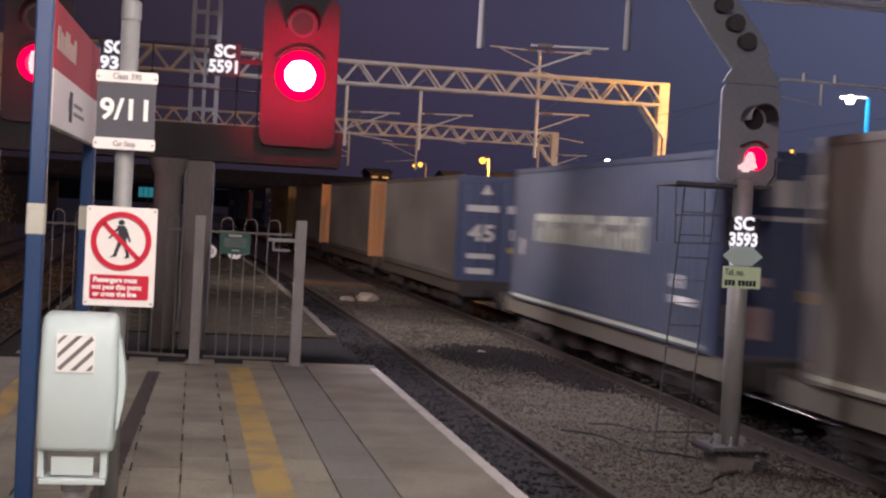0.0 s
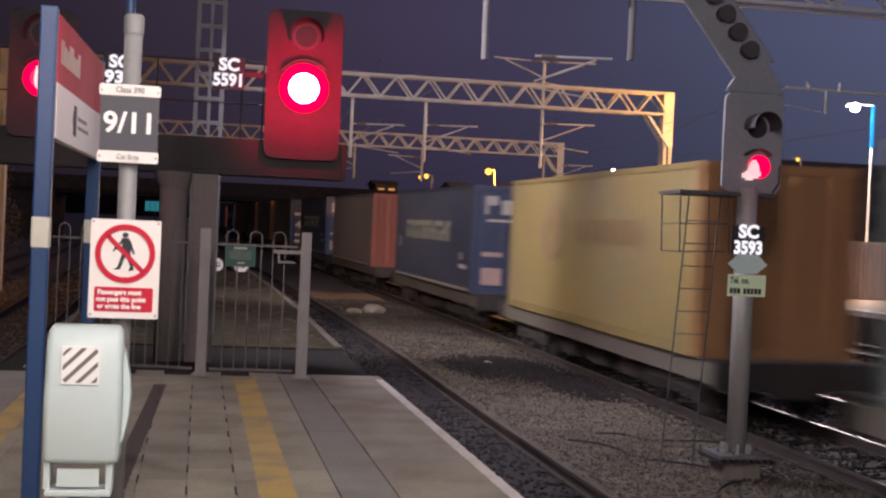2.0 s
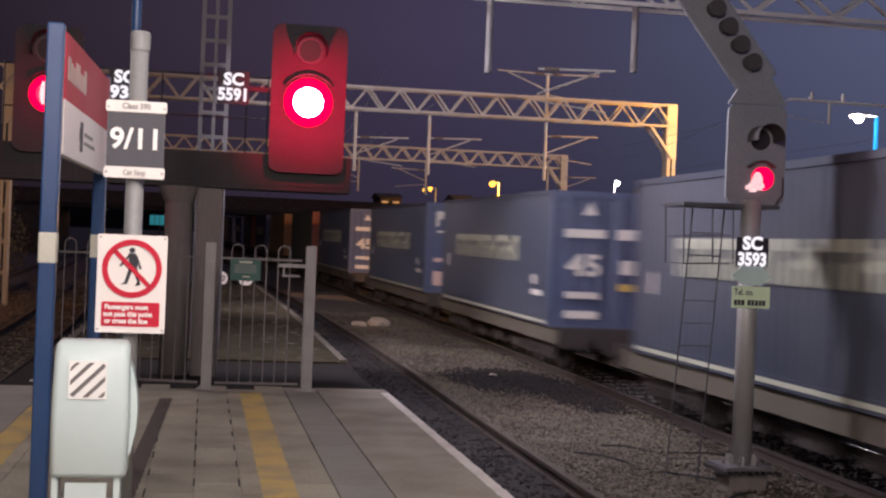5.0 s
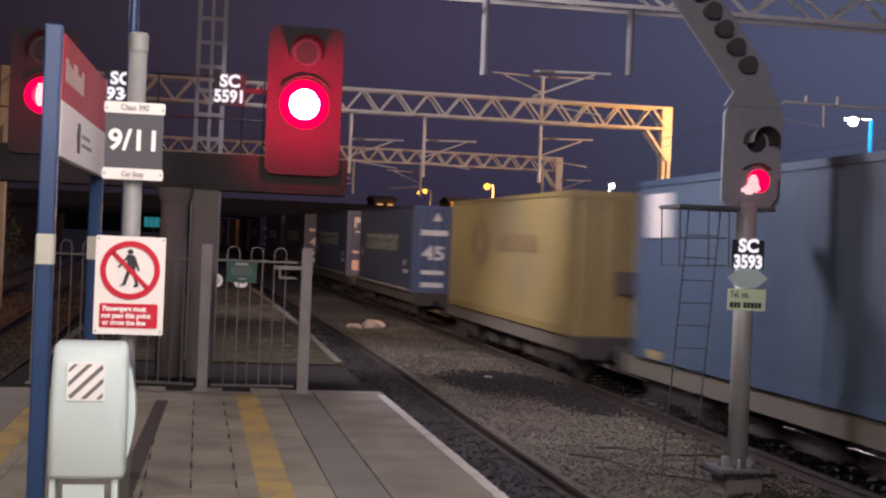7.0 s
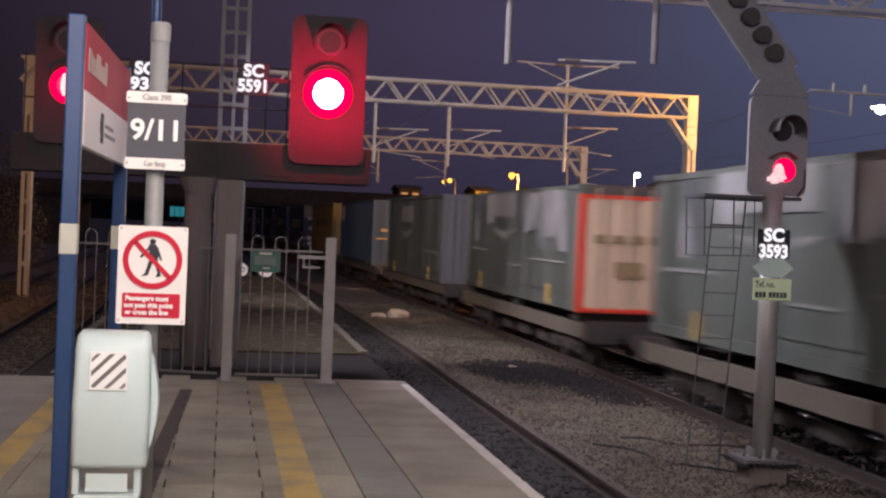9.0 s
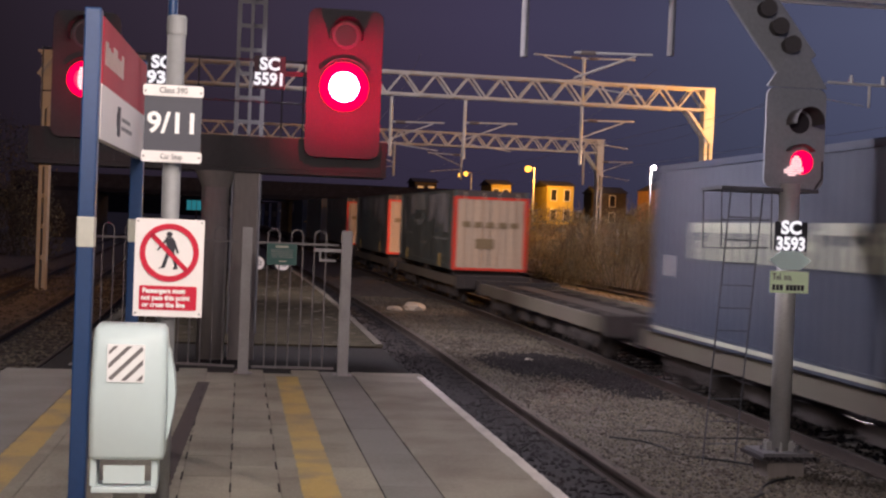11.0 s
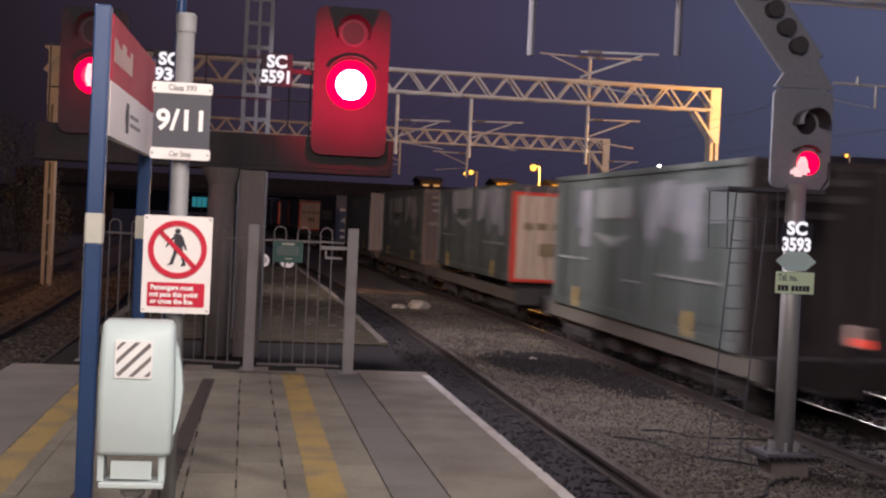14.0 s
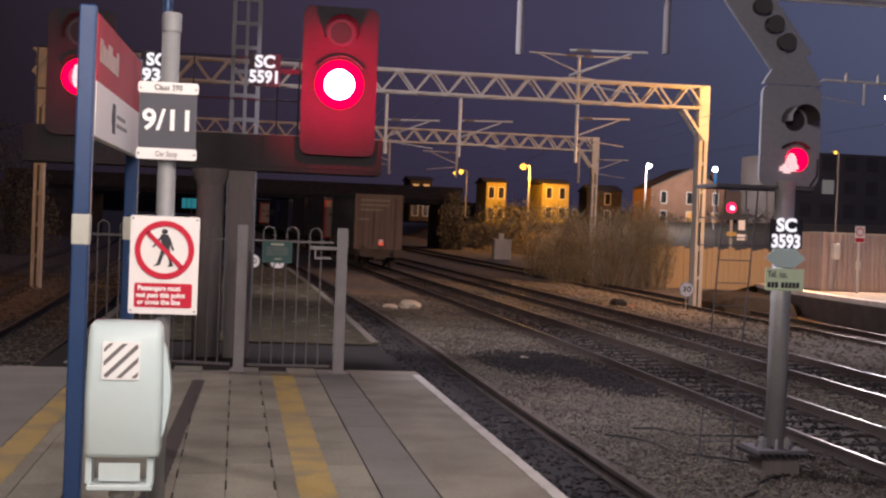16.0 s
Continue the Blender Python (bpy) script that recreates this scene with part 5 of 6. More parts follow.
def leaf_cloud(rng, centres, radii, count, size):
    """Many small two-triangle leaves spread through uneven clumps."""
    v, f = [], []
    for _ in range(count):
        k = rng.randrange(len(centres))
        c, r = centres[k], radii[k]
        while True:
            q = Vector((rng.uniform(-1, 1), rng.uniform(-1, 1), rng.uniform(-1, 1)))
            if 0.2 < q.length < 1:
                break
        p = Vector(c) + Vector((q.x * r[0], q.y * r[1], q.z * r[2]))
        a = Vector((rng.uniform(-1, 1), rng.uniform(-1, 1), rng.uniform(-1, 1))).normalized() * size * rng.uniform(0.6, 1.3)
        b = a.orthogonal().normalized() * size * 0.5
        n = len(v)
        v += [tuple(p - a), tuple(p + b), tuple(p + a), tuple(p - b)]
        f.append((n, n + 1, n + 2, n + 3))
    return v, f


def shrub(base, clumps, leaves, leaf_size, label, seed, leaf_mat=LEAF, stems=60):
    rng = random.Random(seed)
    t = thing("shrub", label, "shrub", "trackside shrubs")
    bm = bmesh.new()
    centres = [c for c, r in clumps]
    radii = [r for c, r in clumps]
    for i in range(stems):
        k = rng.randrange(len(centres))
        c, r = centres[k], radii[k]
        tip = Vector(c) + Vector((rng.uniform(-1, 1) * r[0], rng.uniform(-1, 1) * r[1], rng.uniform(0, 1.15) * r[2]))
        foot = Vector((c[0] + rng.uniform(-0.5, 0.5) * r[0], c[1] + rng.uniform(-0.3, 0.3), base))
        mid = (foot + tip) / 2 + Vector((rng.uniform(-0.3, 0.3), rng.uniform(-0.3, 0.3), 0.2))
        bar(bm, foot, mid, 0.03, 5, 0.02)
        bar(bm, mid, tip, 0.02, 5, 0.006)
        for _ in range(3):
            d = tip + Vector((rng.uniform(-0.5, 0.5), rng.uniform(-0.5, 0.5), rng.uniform(0.0, 0.5)))
            bar(bm, mid.lerp(tip, rng.uniform(0.3, 1)), d, 0.008, 4, 0.003)
    tagged(part("stem_tangle", bm, TWIG, t, "bare brown stems"), kind="stuff")
    v, f = leaf_cloud(rng, centres, radii, leaves, leaf_size)
    me = bpy.data.meshes.new("foliage")
    me.from_pydata(v, [], f)
    me.materials.append(leaf_mat)
    o = new("foliage", me)
    o.parent = t


shrub(-1.0, [((17.9, 58, 1.2), (1.7, 1.2, 2.0)), ((16.4, 58.5, 0.9), (1.5, 1.2, 1.8)), ((19.3, 58, 0.9), (0.9, 1.0, 1.7)), ((15.0, 59, 0.4), (1.2, 1.0, 1.4)), ((18.4, 58, 1.9), (1.1, 1.0, 1.5))], 30000, 0.040, "bare brown and olive shrub beside the track", 11, stems=95)
shrub(-1.0, [((15.6, 66, 0.4), (1.0, 1.2, 1.4)), ((17.6, 66, 0.7), (1.6, 1.2, 1.6))], 6000, 0.05, "pale dry brush behind the track", 12, DRYGRASS, 60)
shrub(0.5, [((26, 124, 2.6), (3, 2, 2.2)), ((31, 126, 2.8), (3.5, 2, 2.0)), ((36, 126, 2.4), (3.5, 2, 2.4)), ((22.5, 114, 1.6), (2.6, 2, 3.0)), ((19.3, 115.5, 2.2), (1.6, 1.5, 3.2)), ((25.6, 116, 1.8), (2.4, 2, 3.2)), ((30, 118, 1.8), (3, 2, 2.8))], 9000, 0.13, "dark tangled brush on the embankment", 13, stems=90)
shrub(0.5, [((52, 130, 2.8), (6, 2, 2.6)), ((44, 130, 2.4), (4, 2, 2.2))], 4000, 0.15, "dark brush below the houses", 14, stems=60)
shrub(-1.0, [((-14, 60, 0.8), (3, 2, 2.4)), ((-18, 55, 1.0), (3.5, 2, 2.6)), ((-12, 75, 1.0), (2.5, 2, 2.6)), ((-22, 62, 1.2), (4, 2, 3.0)), ((-17, 60, 4.2), (3.6, 2, 3.2)), ((-13.5, 74, 4.2), (3.4, 2, 3.0)), ((-21, 66, 5.5), (4, 2, 3.4))], 15000, 0.10, "dark brush beside the bay tracks", 15, stems=110)


def hoarding():
    t = thing("timber_hoarding", "timber board hoarding lit orange by yard lamps", "hoarding")
    me = finish(made(box, (-0.135, -0.02, 0), (0.135, 0.02, 2.35)), "board", WOOD_HOARD)
    for i in range(28):
        o = new("board", me)
        o.parent = t
        o.location = (19.9 + 0.285 * i, 60.5 + (0.012 if i % 2 else 0), BED + 0.06 * (i % 3))
    for z in (-0.5, 0.6):
        part("rail", made(box, (19.8, 60.53, z), (27.8, 60.6, z + 0.12)), WOOD_HOARD, t)


hoarding()


def clad_shed():
    """Ribbed cladding hut with two visible sides."""
    t = thing("clad_hut", "pinkish brown ribbed steel hut on the far platform", "hut")
    part("core", made(box, (20.85, 44.06, 0), (30, 48, 2.08)), CLADDING, t)
    me = finish(made(box, (-0.045, -0.03, 0.06), (0.045, 0.03, 2.06), 0.008), "rib", CLADDING)
    for i in range(50):
        o = new("rib", me)
        o.parent = t
        o.location = (20.95 + 0.18 * i, 44.04, 0)
    for i in range(20):
        o = new("rib", me)
        o.parent = t
        o.location = (20.83, 44.15 + 0.18 * i, 0)
        o.rotation_euler = (0, 0, math.pi / 2)
    part("eaves_trim", made(box, (20.78, 43.98, 2.06), (30, 48.05, 2.13)), PORTAL, t, "pale eaves trim")
    part("corner_post", made(box, (20.78, 43.98, 0), (20.92, 44.1, 2.06)), CLADDING, t)


clad_shed()


def wall_box():
    t = thing("wall_cabinet", "small pale grey cabinet on the ribbed hut", "cabinet")
    part("body", made(box, (21.1, 43.78, 1.15), (21.36, 44.0, 1.72), 0.015), CABINET, t)
    part("door", made(box, (21.12, 43.765, 1.18), (21.34, 43.78, 1.69)), CABINET, t)
    part("conduit", made(bar, (21.15, 43.95, 0), (21.15, 43.95, 1.2), 0.02, 6), GALV, t)


wall_box()


def far_sign():
    t = thing("warning_sign", "small white and red warning sign on a pale post", "sign")
    x, y = 21.3, 42.2
    part("post", made(bar, (x - 0.02, y + 0.05, 0), (x - 0.02, y + 0.05, 2.35), 0.045, 10), CABINET, t)
    part("panel", made(prism, rounded(x - 0.20, x + 0.17, 1.78, 2.36, 0.01), y - 0.005, y + 0.005), WHITE_SIGN, t)
    bm = bmesh.new()
    ring(bm, x - 0.015, 2.15, 0.11, 0.145, y - 0.01, y - 0.005, 24)
    box(bm, (x - 0.18, y - 0.01, 1.80), (x + 0.15, y - 0.005, 1.94))
    part("red_marks", bm, RED_SIGN, t, "red ring and red panel")
    part("clamp_box", made(box, (x - 0.09, y - 0.0, 0.85), (x + 0.06, y + 0.10, 1.15)), CABINET, t)


far_sign()


def relay_cabinet():
    t = thing("relay_cabinet", "pale grey trackside cabinet with a small box on top", "cabinet")
    part("body", made(box, (18.95, 95, -0.35), (20.25, 95.8, 1.22), 0.03), CABINET, t)
    for x in (18.97, 19.62):
        part("door", made(box, (x, 94.98, -0.3), (x + 0.61, 95.0, 1.15), 0.01), CABINET, t)
    part("top_box", made(box, (19.35, 95.2, 1.22), (19.7, 95.5, 1.62), 0.02), WHITE_SIGN, t, "white box on the top")
    part("legs", made(box, (19.0, 95.1, BED), (20.2, 95.7, -0.35)), CONCRETE, t)


relay_cabinet()


def far_signal():
    t = thing("far_signal", "small railway signal showing red beyond the far platform", "railway signal", "signals")
    x, y = 24.36, 62.0
    part("post", made(bar, (x + 0.1, y + 0.2, BED), (x + 0.1, y + 0.2, 2.9), 0.08, 10), GALV, t)
    part("backboard", made(prism, rounded(x - 0.38, x + 0.5, 2.75, 4.2, 0.12), y, y + 0.05), BOARD_BLACK, t)
    part("lens", made(disc, x, 3.36, 0.26, y - 0.02, y), RED_SMALL, t, "glowing red lens")
    part("lens", made(disc, x + 0.05, 3.34, 0.12, y - 0.03, y - 0.02), glow("pale lens core", (1, 0.6, 0.6), 3.0), t, "bright lens core")
    part("plate", made(box, (x + 0.35, y - 0.02, 1.75), (x + 0.85, y, 2.05)), WHITE_SIGN, t, "small white plate")
    part("plate", made(box, (x - 0.2, y - 0.02, 1.95), (x + 0.3, y, 2.15)), C_AMBER, t, "small yellow plate")
    part("plate", made(box, (x + 0.4, y - 0.02, 2.25), (x + 0.75, y, 2.75)), WHITE_SIGN, t, "small white plate")


far_signal()


def rock(x, y, s, seed, label="pale concrete lump lying on the ballast"):
    rng = random.Random(seed)
    bm = bmesh.new()
    bmesh.ops.create_icosphere(bm, subdivisions=2, radius=1)
    for v in bm.verts:
        v.co = Vector((v.co.x * s[0], v.co.y * s[1], v.co.z * s[2])) * rng.uniform(0.82, 1.12)
    bm.transform(Matrix.Translation((x, y, BED + 0.07 + float(rise(y)) + s[2] * 0.6)))
    tagged(new("concrete_lump", finish(bm, "concrete_lump", mat("pale concrete lump", (0.5, 0.44, 0.36), 0.9, 0, 8, 0.2, 0.3))), label, "rubble", "lumps on the ballast")


rock(5.36, 40.0, (0.36, 0.5, 0.17), 1)
rock(4.72, 39.6, (0.26, 0.4, 0.10), 2)


def point_machine():
    t = thing("point_machine", "low black trackside box on the ballast", "trackside box", at=(-0.7, -2.4, 0.23))
    part("case", made(box, (13.8, 46.2, BED + 0.03), (14.25, 46.9, -0.80), 0.04), CABLE, t)
    part("cover", made(box, (13.88, 46.25, -0.80), (14.17, 46.85, -0.74), 0.02), CABLE, t)
    bm = bmesh.new()
    tube(bm, [(14.2 + 0.14 * k, 46.4 - 0.02 * k, BED + 0.12 + 0.012 * math.sin(k)) for k in range(9)], 0.025)
    part("conduit", bm, C_RUST, t, "reddish conduit")


point_machine()
rock(5.9, 26.0, (0.10, 0.12, 0.06), 3)


def cable_run():
    t = thing("trackside_cable", "black cables lying across the ballast by the signal", "cable")
    rng = random.Random(8)
    for k, (a, b) in enumerate((((4.9, 16.6), (6.1, 14.4)), ((5.4, 17.2), (7.0, 16.4)), ((6.1, 13.8), (5.2, 12.6)))):
        bm = bmesh.new()
        tube(bm, [(a[0] + (b[0] - a[0]) * i / 12 + 0.08 * math.sin(7 * i / 12 + k), a[1] + (b[1] - a[1]) * i / 12, BED + 0.12 + 0.02 * math.sin(0.75 * i)) for i in range(13)], 0.014)
        part("cable", bm, CABLE, t)


cable_run()


def cyan_shop():
    t = thing("cyan_panel", "small cyan lit panel far beyond the tracks", "lit sign")
    part("frame", made(box, (-4.6, 110.02, 2.7), (-2.9, 110.2, 3.6)), STEEL_DARK, t)
    for k in range(4):
        part("pane", made(box, (-4.55 + 0.41 * k, 110, 2.75), (-4.2 + 0.41 * k, 110.02, 3.55)), CYAN_LIT, t)
    part("leg", made(box, (-3.85, 110.05, BED), (-3.7, 110.15, 2.75)), STEEL_DARK, t)


cyan_shop()

# ---- the train ----
LENGTH, HALF, HIGH = 11.6, 1.25, 2.88


def corrugated(bm, y0, y1, x, z0, z1, depth, pitch, flip):
    """A ribbed sheet along y at x."""
    n = int((y1 - y0) / pitch)
    p = (y1 - y0) / n
    pts = []
    for i in range(n):
        y = y0 + p * i
        pts += [(y, 0), (y + p * 0.3, 0), (y + p * 0.45, depth), (y + p * 0.85, depth)]
    pts.append((y1, 0))
    lo = [bm.verts.new((x + flip * d, y, z0)) for y, d in pts]
    hi = [bm.verts.new((x + flip * d, y, z1)) for y, d in pts]
    for i in range(len(pts) - 1):
        bm.faces.new((lo[i], lo[i + 1], hi[i + 1], hi[i]))


def ribbed_end(bm, y, z0, z1, depth, pitch, flip):
    n = int(2 * (HALF - 0.1) / pitch)
    p = 2 * (HALF - 0.1) / n
    pts = []
    for i in range(n):
        x = -HALF + 0.1 + p * i
        pts += [(x, 0), (x + p * 0.3, 0), (x + p * 0.45, depth), (x + p * 0.85, depth)]
    pts.append((HALF - 0.1, 0))
    lo = [bm.verts.new((x, y + flip * d, z0)) for x, d in pts]
    hi = [bm.verts.new((x, y + flip * d, z1)) for x, d in pts]
    for i in range(len(pts) - 1):
        bm.faces.new((lo[i], lo[i + 1], hi[i + 1], hi[i]))


def container(label, side, end, marks="", end_marks="", trim=None, curtain=False):
    """A freight container: origin at the middle of its rear lower edge, lengthwise along +y."""
    high = HIGH - (0.26 if trim else 0.0)
    band = high - (0.20 if trim else 0.0)
    t = thing("freight_container", label, "container", "containers on the train")
    bm = bmesh.new()
    box(bm, (-HALF + 0.05, 0.06, 0.10), (HALF - 0.05, LENGTH - 0.06, high - 0.06))
    part("body", bm, side, t)
    for x, f in ((-HALF + 0.012, 1), (HALF - 0.012, -1)):
        bm = bmesh.new()
        if curtain:
            n = 46
            rng = random.Random(len(label) + f)
            cols = []
            for k in range(n + 1):
                y = 0.15 + (LENGTH - 0.3) * k / n
                d = x + f * 0.02 * rng.random()
                cols.append([bm.verts.new((d + f * 0.01 * rng.random(), y, z)) for z in (0.32, 0.9, 1.7, high - 0.16)])
            for a, b in zip(cols, cols[1:]):
                for k in range(3):
                    bm.faces.new((a[k], b[k], b[k + 1], a[k + 1]))
        else:
            corrugated(bm, 0.12, LENGTH - 0.12, x, 0.16, high - 0.1, 0.03, 0.28, f)
        part("side_curtain" if curtain else "side_panel", bm, side, t)
    for x in (-HALF, HALF - 0.10):
        for z0, z1 in ((0.0, 0.16), (high - 0.10, high)):
            part("side_rail", made(box, (x, 0.0, z0), (x + 0.10, LENGTH, z1)), side, t)
    for x in (-HALF - 0.004, HALF - 0.12 + 0.004):
        for y in (-0.004, LENGTH - 0.12):
            part("corner_post", made(box, (x, y, 0.0), (x + 0.12, y + 0.124, band + 0.006)), (trim or end) if y < 1 else side, t)
            if trim:
                part("corner_cap", made(box, (x, y, band + 0.006), (x + 0.12, y + 0.124, high + 0.006)), side, t)
    if trim:
        for y in (0.3, LENGTH / 2 - 0.2, LENGTH - 0.7):
            part("support_beam", made(box, (-HALF + 0.1, y, -0.19), (HALF - 0.1, y + 0.4, 0.0)), W_DARK, t, "dark cross beam under the box")
    part("roof", made(box, (-HALF + 0.03, 0.03, high - 0.05), (HALF - 0.03, LENGTH - 0.03, high - 0.01)), side, t)
    for x0, x1 in ((-HALF + 0.12, -0.012), (0.012, HALF - 0.12)):
        bm = bmesh.new()
        w = (x1 - x0) / 4
        outline = []
        for k in range(4):
            a = x0 + w * k
            outline += [(a, 0.04), (a + 0.25 * w, 0.04), (a + 0.38 * w, 0.008), (a + 0.87 * w, 0.008)]
        outline += [(x1, 0.04), (x1, 0.08), (x0, 0.08)]
        lo = [bm.verts.new((x, y, 0.16)) for x, y in outline]
        hi = [bm.verts.new((x, y, high - 0.16)) for x, y in outline]
        bm.faces.new(lo)
        bm.faces.new(hi[::-1])
        for k in range(len(outline)):
            j = (k + 1) % len(outline)
            bm.faces.new((lo[k], lo[j], hi[j], hi[k]))
        bmesh.ops.recalc_face_normals(bm, faces=bm.faces)
        d = part("door", bm, end, t, "ribbed rear door leaf")
        for xx in (x0 + 0.25, x1 - 0.25):
            b = part("locking_bar", made(bar, (xx, -0.012, 0.06), (xx, -0.012, high - 0.06), 0.02, 6), end, d)
    for z0, z1 in ((0.0, 0.16), (high - 0.15, high)):
        part("end_rail", made(box, (-HALF + 0.115, 0.0, z0), (HALF - 0.115, 0.10, z1)), end, t)
        if trim and z0 > 0:
            part("header", made(box, (-HALF + 0.115, -0.014, band), (HALF - 0.115, -0.002, high)), C_DARKEND, t, "dark header above the red frame")
        if trim:
            e = (z0, z0 + 0.085) if z0 == 0 else (band - 0.085, band)
            part("end_trim", made(box, (-HALF + 0.115, -0.006, e[0]), (HALF - 0.115, -0.002, e[1])), trim, t)
    bm = bmesh.new()
    ribbed_end(bm, LENGTH - 0.03, 0.05, high - 0.05, 0.03, 0.25, -1)
    part("front_wall", bm, side, t)
    s = -HALF - 0.004

    def marks_side(name, rows, material, thick=0.004):
        for y0, y1, z0, z1 in rows:
            part(name, made(box, (s - thick, y0, z0), (s, y1, z1)), material, t)

    def marks_end(name, rows, material, thick=0.004):
        for x0, x1, z0, z1 in rows:
            part(name, made(box, (x0, yb - thick, z0), (x1, yb, z1)), material, t)

    if "text" in marks:
        rng = random.Random(7)
        y = LENGTH - 2.0
        while y > 2.9:
            w = rng.choice((0.42, 0.5, 0.46))
            kind = rng.randrange(3)
            bm = bmesh.new()
            box(bm, (s - 0.004, y - 0.13, 1.32), (s, y, 1.90))
            box(bm, (s - 0.0035, y - w, 1.75 if kind != 1 else 1.53), (s, y - 0.02, 1.90 if kind != 1 else 1.66))
            box(bm, (s - 0.0045, y - w, 1.32), (s, y - w + 0.13, 1.80 if kind else 1.62))
            part("letter_bar", bm, C_PALE, t, "pale bar of large lettering")
            y -= w + 0.12
        marks_side("small_marking", ((0.7, 1.5, 0.62, 0.74), (1.2, 1.45, 0.86, 1.06), (LENGTH - 1.0, LENGTH - 0.85, 1.0, 1.35)), C_WHITE)
    if "logo" in marks:
        marks_side("logo_panel", ((5.6, 8.0, 1.95, 2.55),), C_LOGO)
        bm = bmesh.new()
        v = [bm.verts.new((s - 0.003, y, z)) for y, z in ((5.3, 1.66), (6.8, 1.58), (8.3, 1.66), (6.8, 1.36))]
        bm.faces.new(v)
        part("logo_chevron", bm, C_LOGO, t, "pale chevron below the panel")
    if "ghost" in marks:
        rng = random.Random(len(label))
        y = 0.9
        while y < LENGTH - 1.2:
            w = rng.uniform(0.25, 0.95)
            if not 5.2 < y + w / 2 < 8.4:
                top = rng.uniform(2.5, 2.64)
                marks_side("worn_print", ((y, y + w, top - rng.uniform(0.45, 1.35), top),), C_GHOST, 0.003)
            y += w + rng.choice((0.02, 0.06, 0.2, 0.5))
    if "straps" in marks:
        for k in range(10):
            marks_side("strap", ((0.9 + 1.1 * k, 0.95 + 1.1 * k, 0.14, high - 0.2),), side, 0.006)
        marks_side("yellow_plate", [(y, y + 0.2, 0.04, 0.46) for y in (2.2, 9.4)], C_AMBER, 0.02)
        marks_side("small_marking", ((1.0, 4.0, 0.95, 1.0), (5.0, 6.2, 0.75, 0.80), (8.6, 11.4, 1.05, 1.10)), C_LOGO)
    if "emblem" in marks:
        bm = bmesh.new()
        for k in range(16):
            a, b = 2 * math.pi * k / 16, 2 * math.pi * (k + 1) / 16
            v = [bm.verts.new((s - 0.003, 8.0 + 0.9 * m * math.cos(q), 1.78 + 0.6 * m * math.sin(q))) for m, q in ((1, a), (1, b), (0.45, b), (0.45, a))]
            bm.faces.new(v)
        part("emblem", bm, C_FADED, t, "faded round emblem shape")
        marks_side("letter_bar", [(2.6 + 0.55 * k, 2.95 + 0.55 * k, 1.60, 2.0) for k in range(7)], C_FADED, 0.003)
    if "patch" in marks:
        marks_side("white_patch", ((LENGTH - 1.5, LENGTH - 0.5, 1.95, 2.65),), C_WHITE)
        marks_side("yellow_plate", [(y, y + 0.4, 0.02, 0.16) for y in (1.2, LENGTH - 1.2)], C_AMBER, 0.006)
    if "stripe" in marks:
        marks_side("sill_stripe", ((0.3, LENGTH - 0.25, 0.05, 0.115),), C_PALE, 0.006)
    yb = -0.036
    if "labels" in end_marks:
        part("warning_triangle", made(prism, [(-0.62, 2.38), (-0.30, 2.38), (-0.46, 2.66)], yb - 0.004, yb), C_WHITE, t)
        marks_end("label_bar", ((-1.0, -0.1, 1.90, 2.08), (0.15, 1.0, 1.88, 2.10), (-0.95, -0.2, 0.62, 0.76), (-0.95, -0.2, 0.20, 0.36), (0.25, 0.8, 1.15, 1.45)), C_WHITE)
        words("45", 0.62, C_WHITE, t, (-0.55, yb - 0.002, 1.30), 0.02, 0.75)
        marks_end("yellow_label", ((0.2, 0.95, 0.80, 0.95),), C_AMBER)
    if "squares" in end_marks:
        marks_end("emblem_bar", ((-0.95, -0.86, 2.12, 2.60), (-0.86, -0.60, 2.36, 2.60), (-0.50, -0.08, 2.12, 2.50), (0.08, 0.20, 2.12, 2.60), (0.20, 0.46, 2.48, 2.60), (0.20, 0.46, 2.12, 2.24), (-0.90, 0.60, 1.92, 1.99)), C_WHITE)
        marks_end("pink_placard", ((-1.0, -0.45, 0.25, 0.70), (-1.0, -0.45, 1.0, 1.12)), C_PINK)
        marks_end("yellow_label", ((0.1, 0.85, 0.78, 0.95),), C_AMBER)
    if "lines" in end_marks:
        marks_end("text_bar", [(-0.95, -0.95 + w, 2.52 - 0.25 * k, 2.62 - 0.25 * k) for k, w in enumerate((1.5, 1.45, 1.1))] + [(-1.05, -0.45, 1.52, 1.62)], C_BROWN)
    if "bars" in end_marks:
        marks_end("text_bar", [(-0.95 + 0.4 * k, -0.70 + 0.4 * k, 1.42, 1.60) for k in range(5)] + [(-0.5, 0.1, 0.72, 1.05)], C_FADED)
    if "yellowmarks" in end_marks:
        marks_end("yellow_label", [(x - 0.1, x + 0.2, 1.5, 1.62) for x in (-0.8, 0.0, 0.8)] + [(-1.1, 1.0, 1.15, 1.22)], C_AMBER)
        marks_end("white_label", ((-0.5, 0.1, 2.2, 2.4),), C_WHITE)
    if "plate" in end_marks:
        marks_end("dark_plate", ((-0.3, 0.35, 0.85, 1.30),), C_DARKEND, 0.02)
    return t


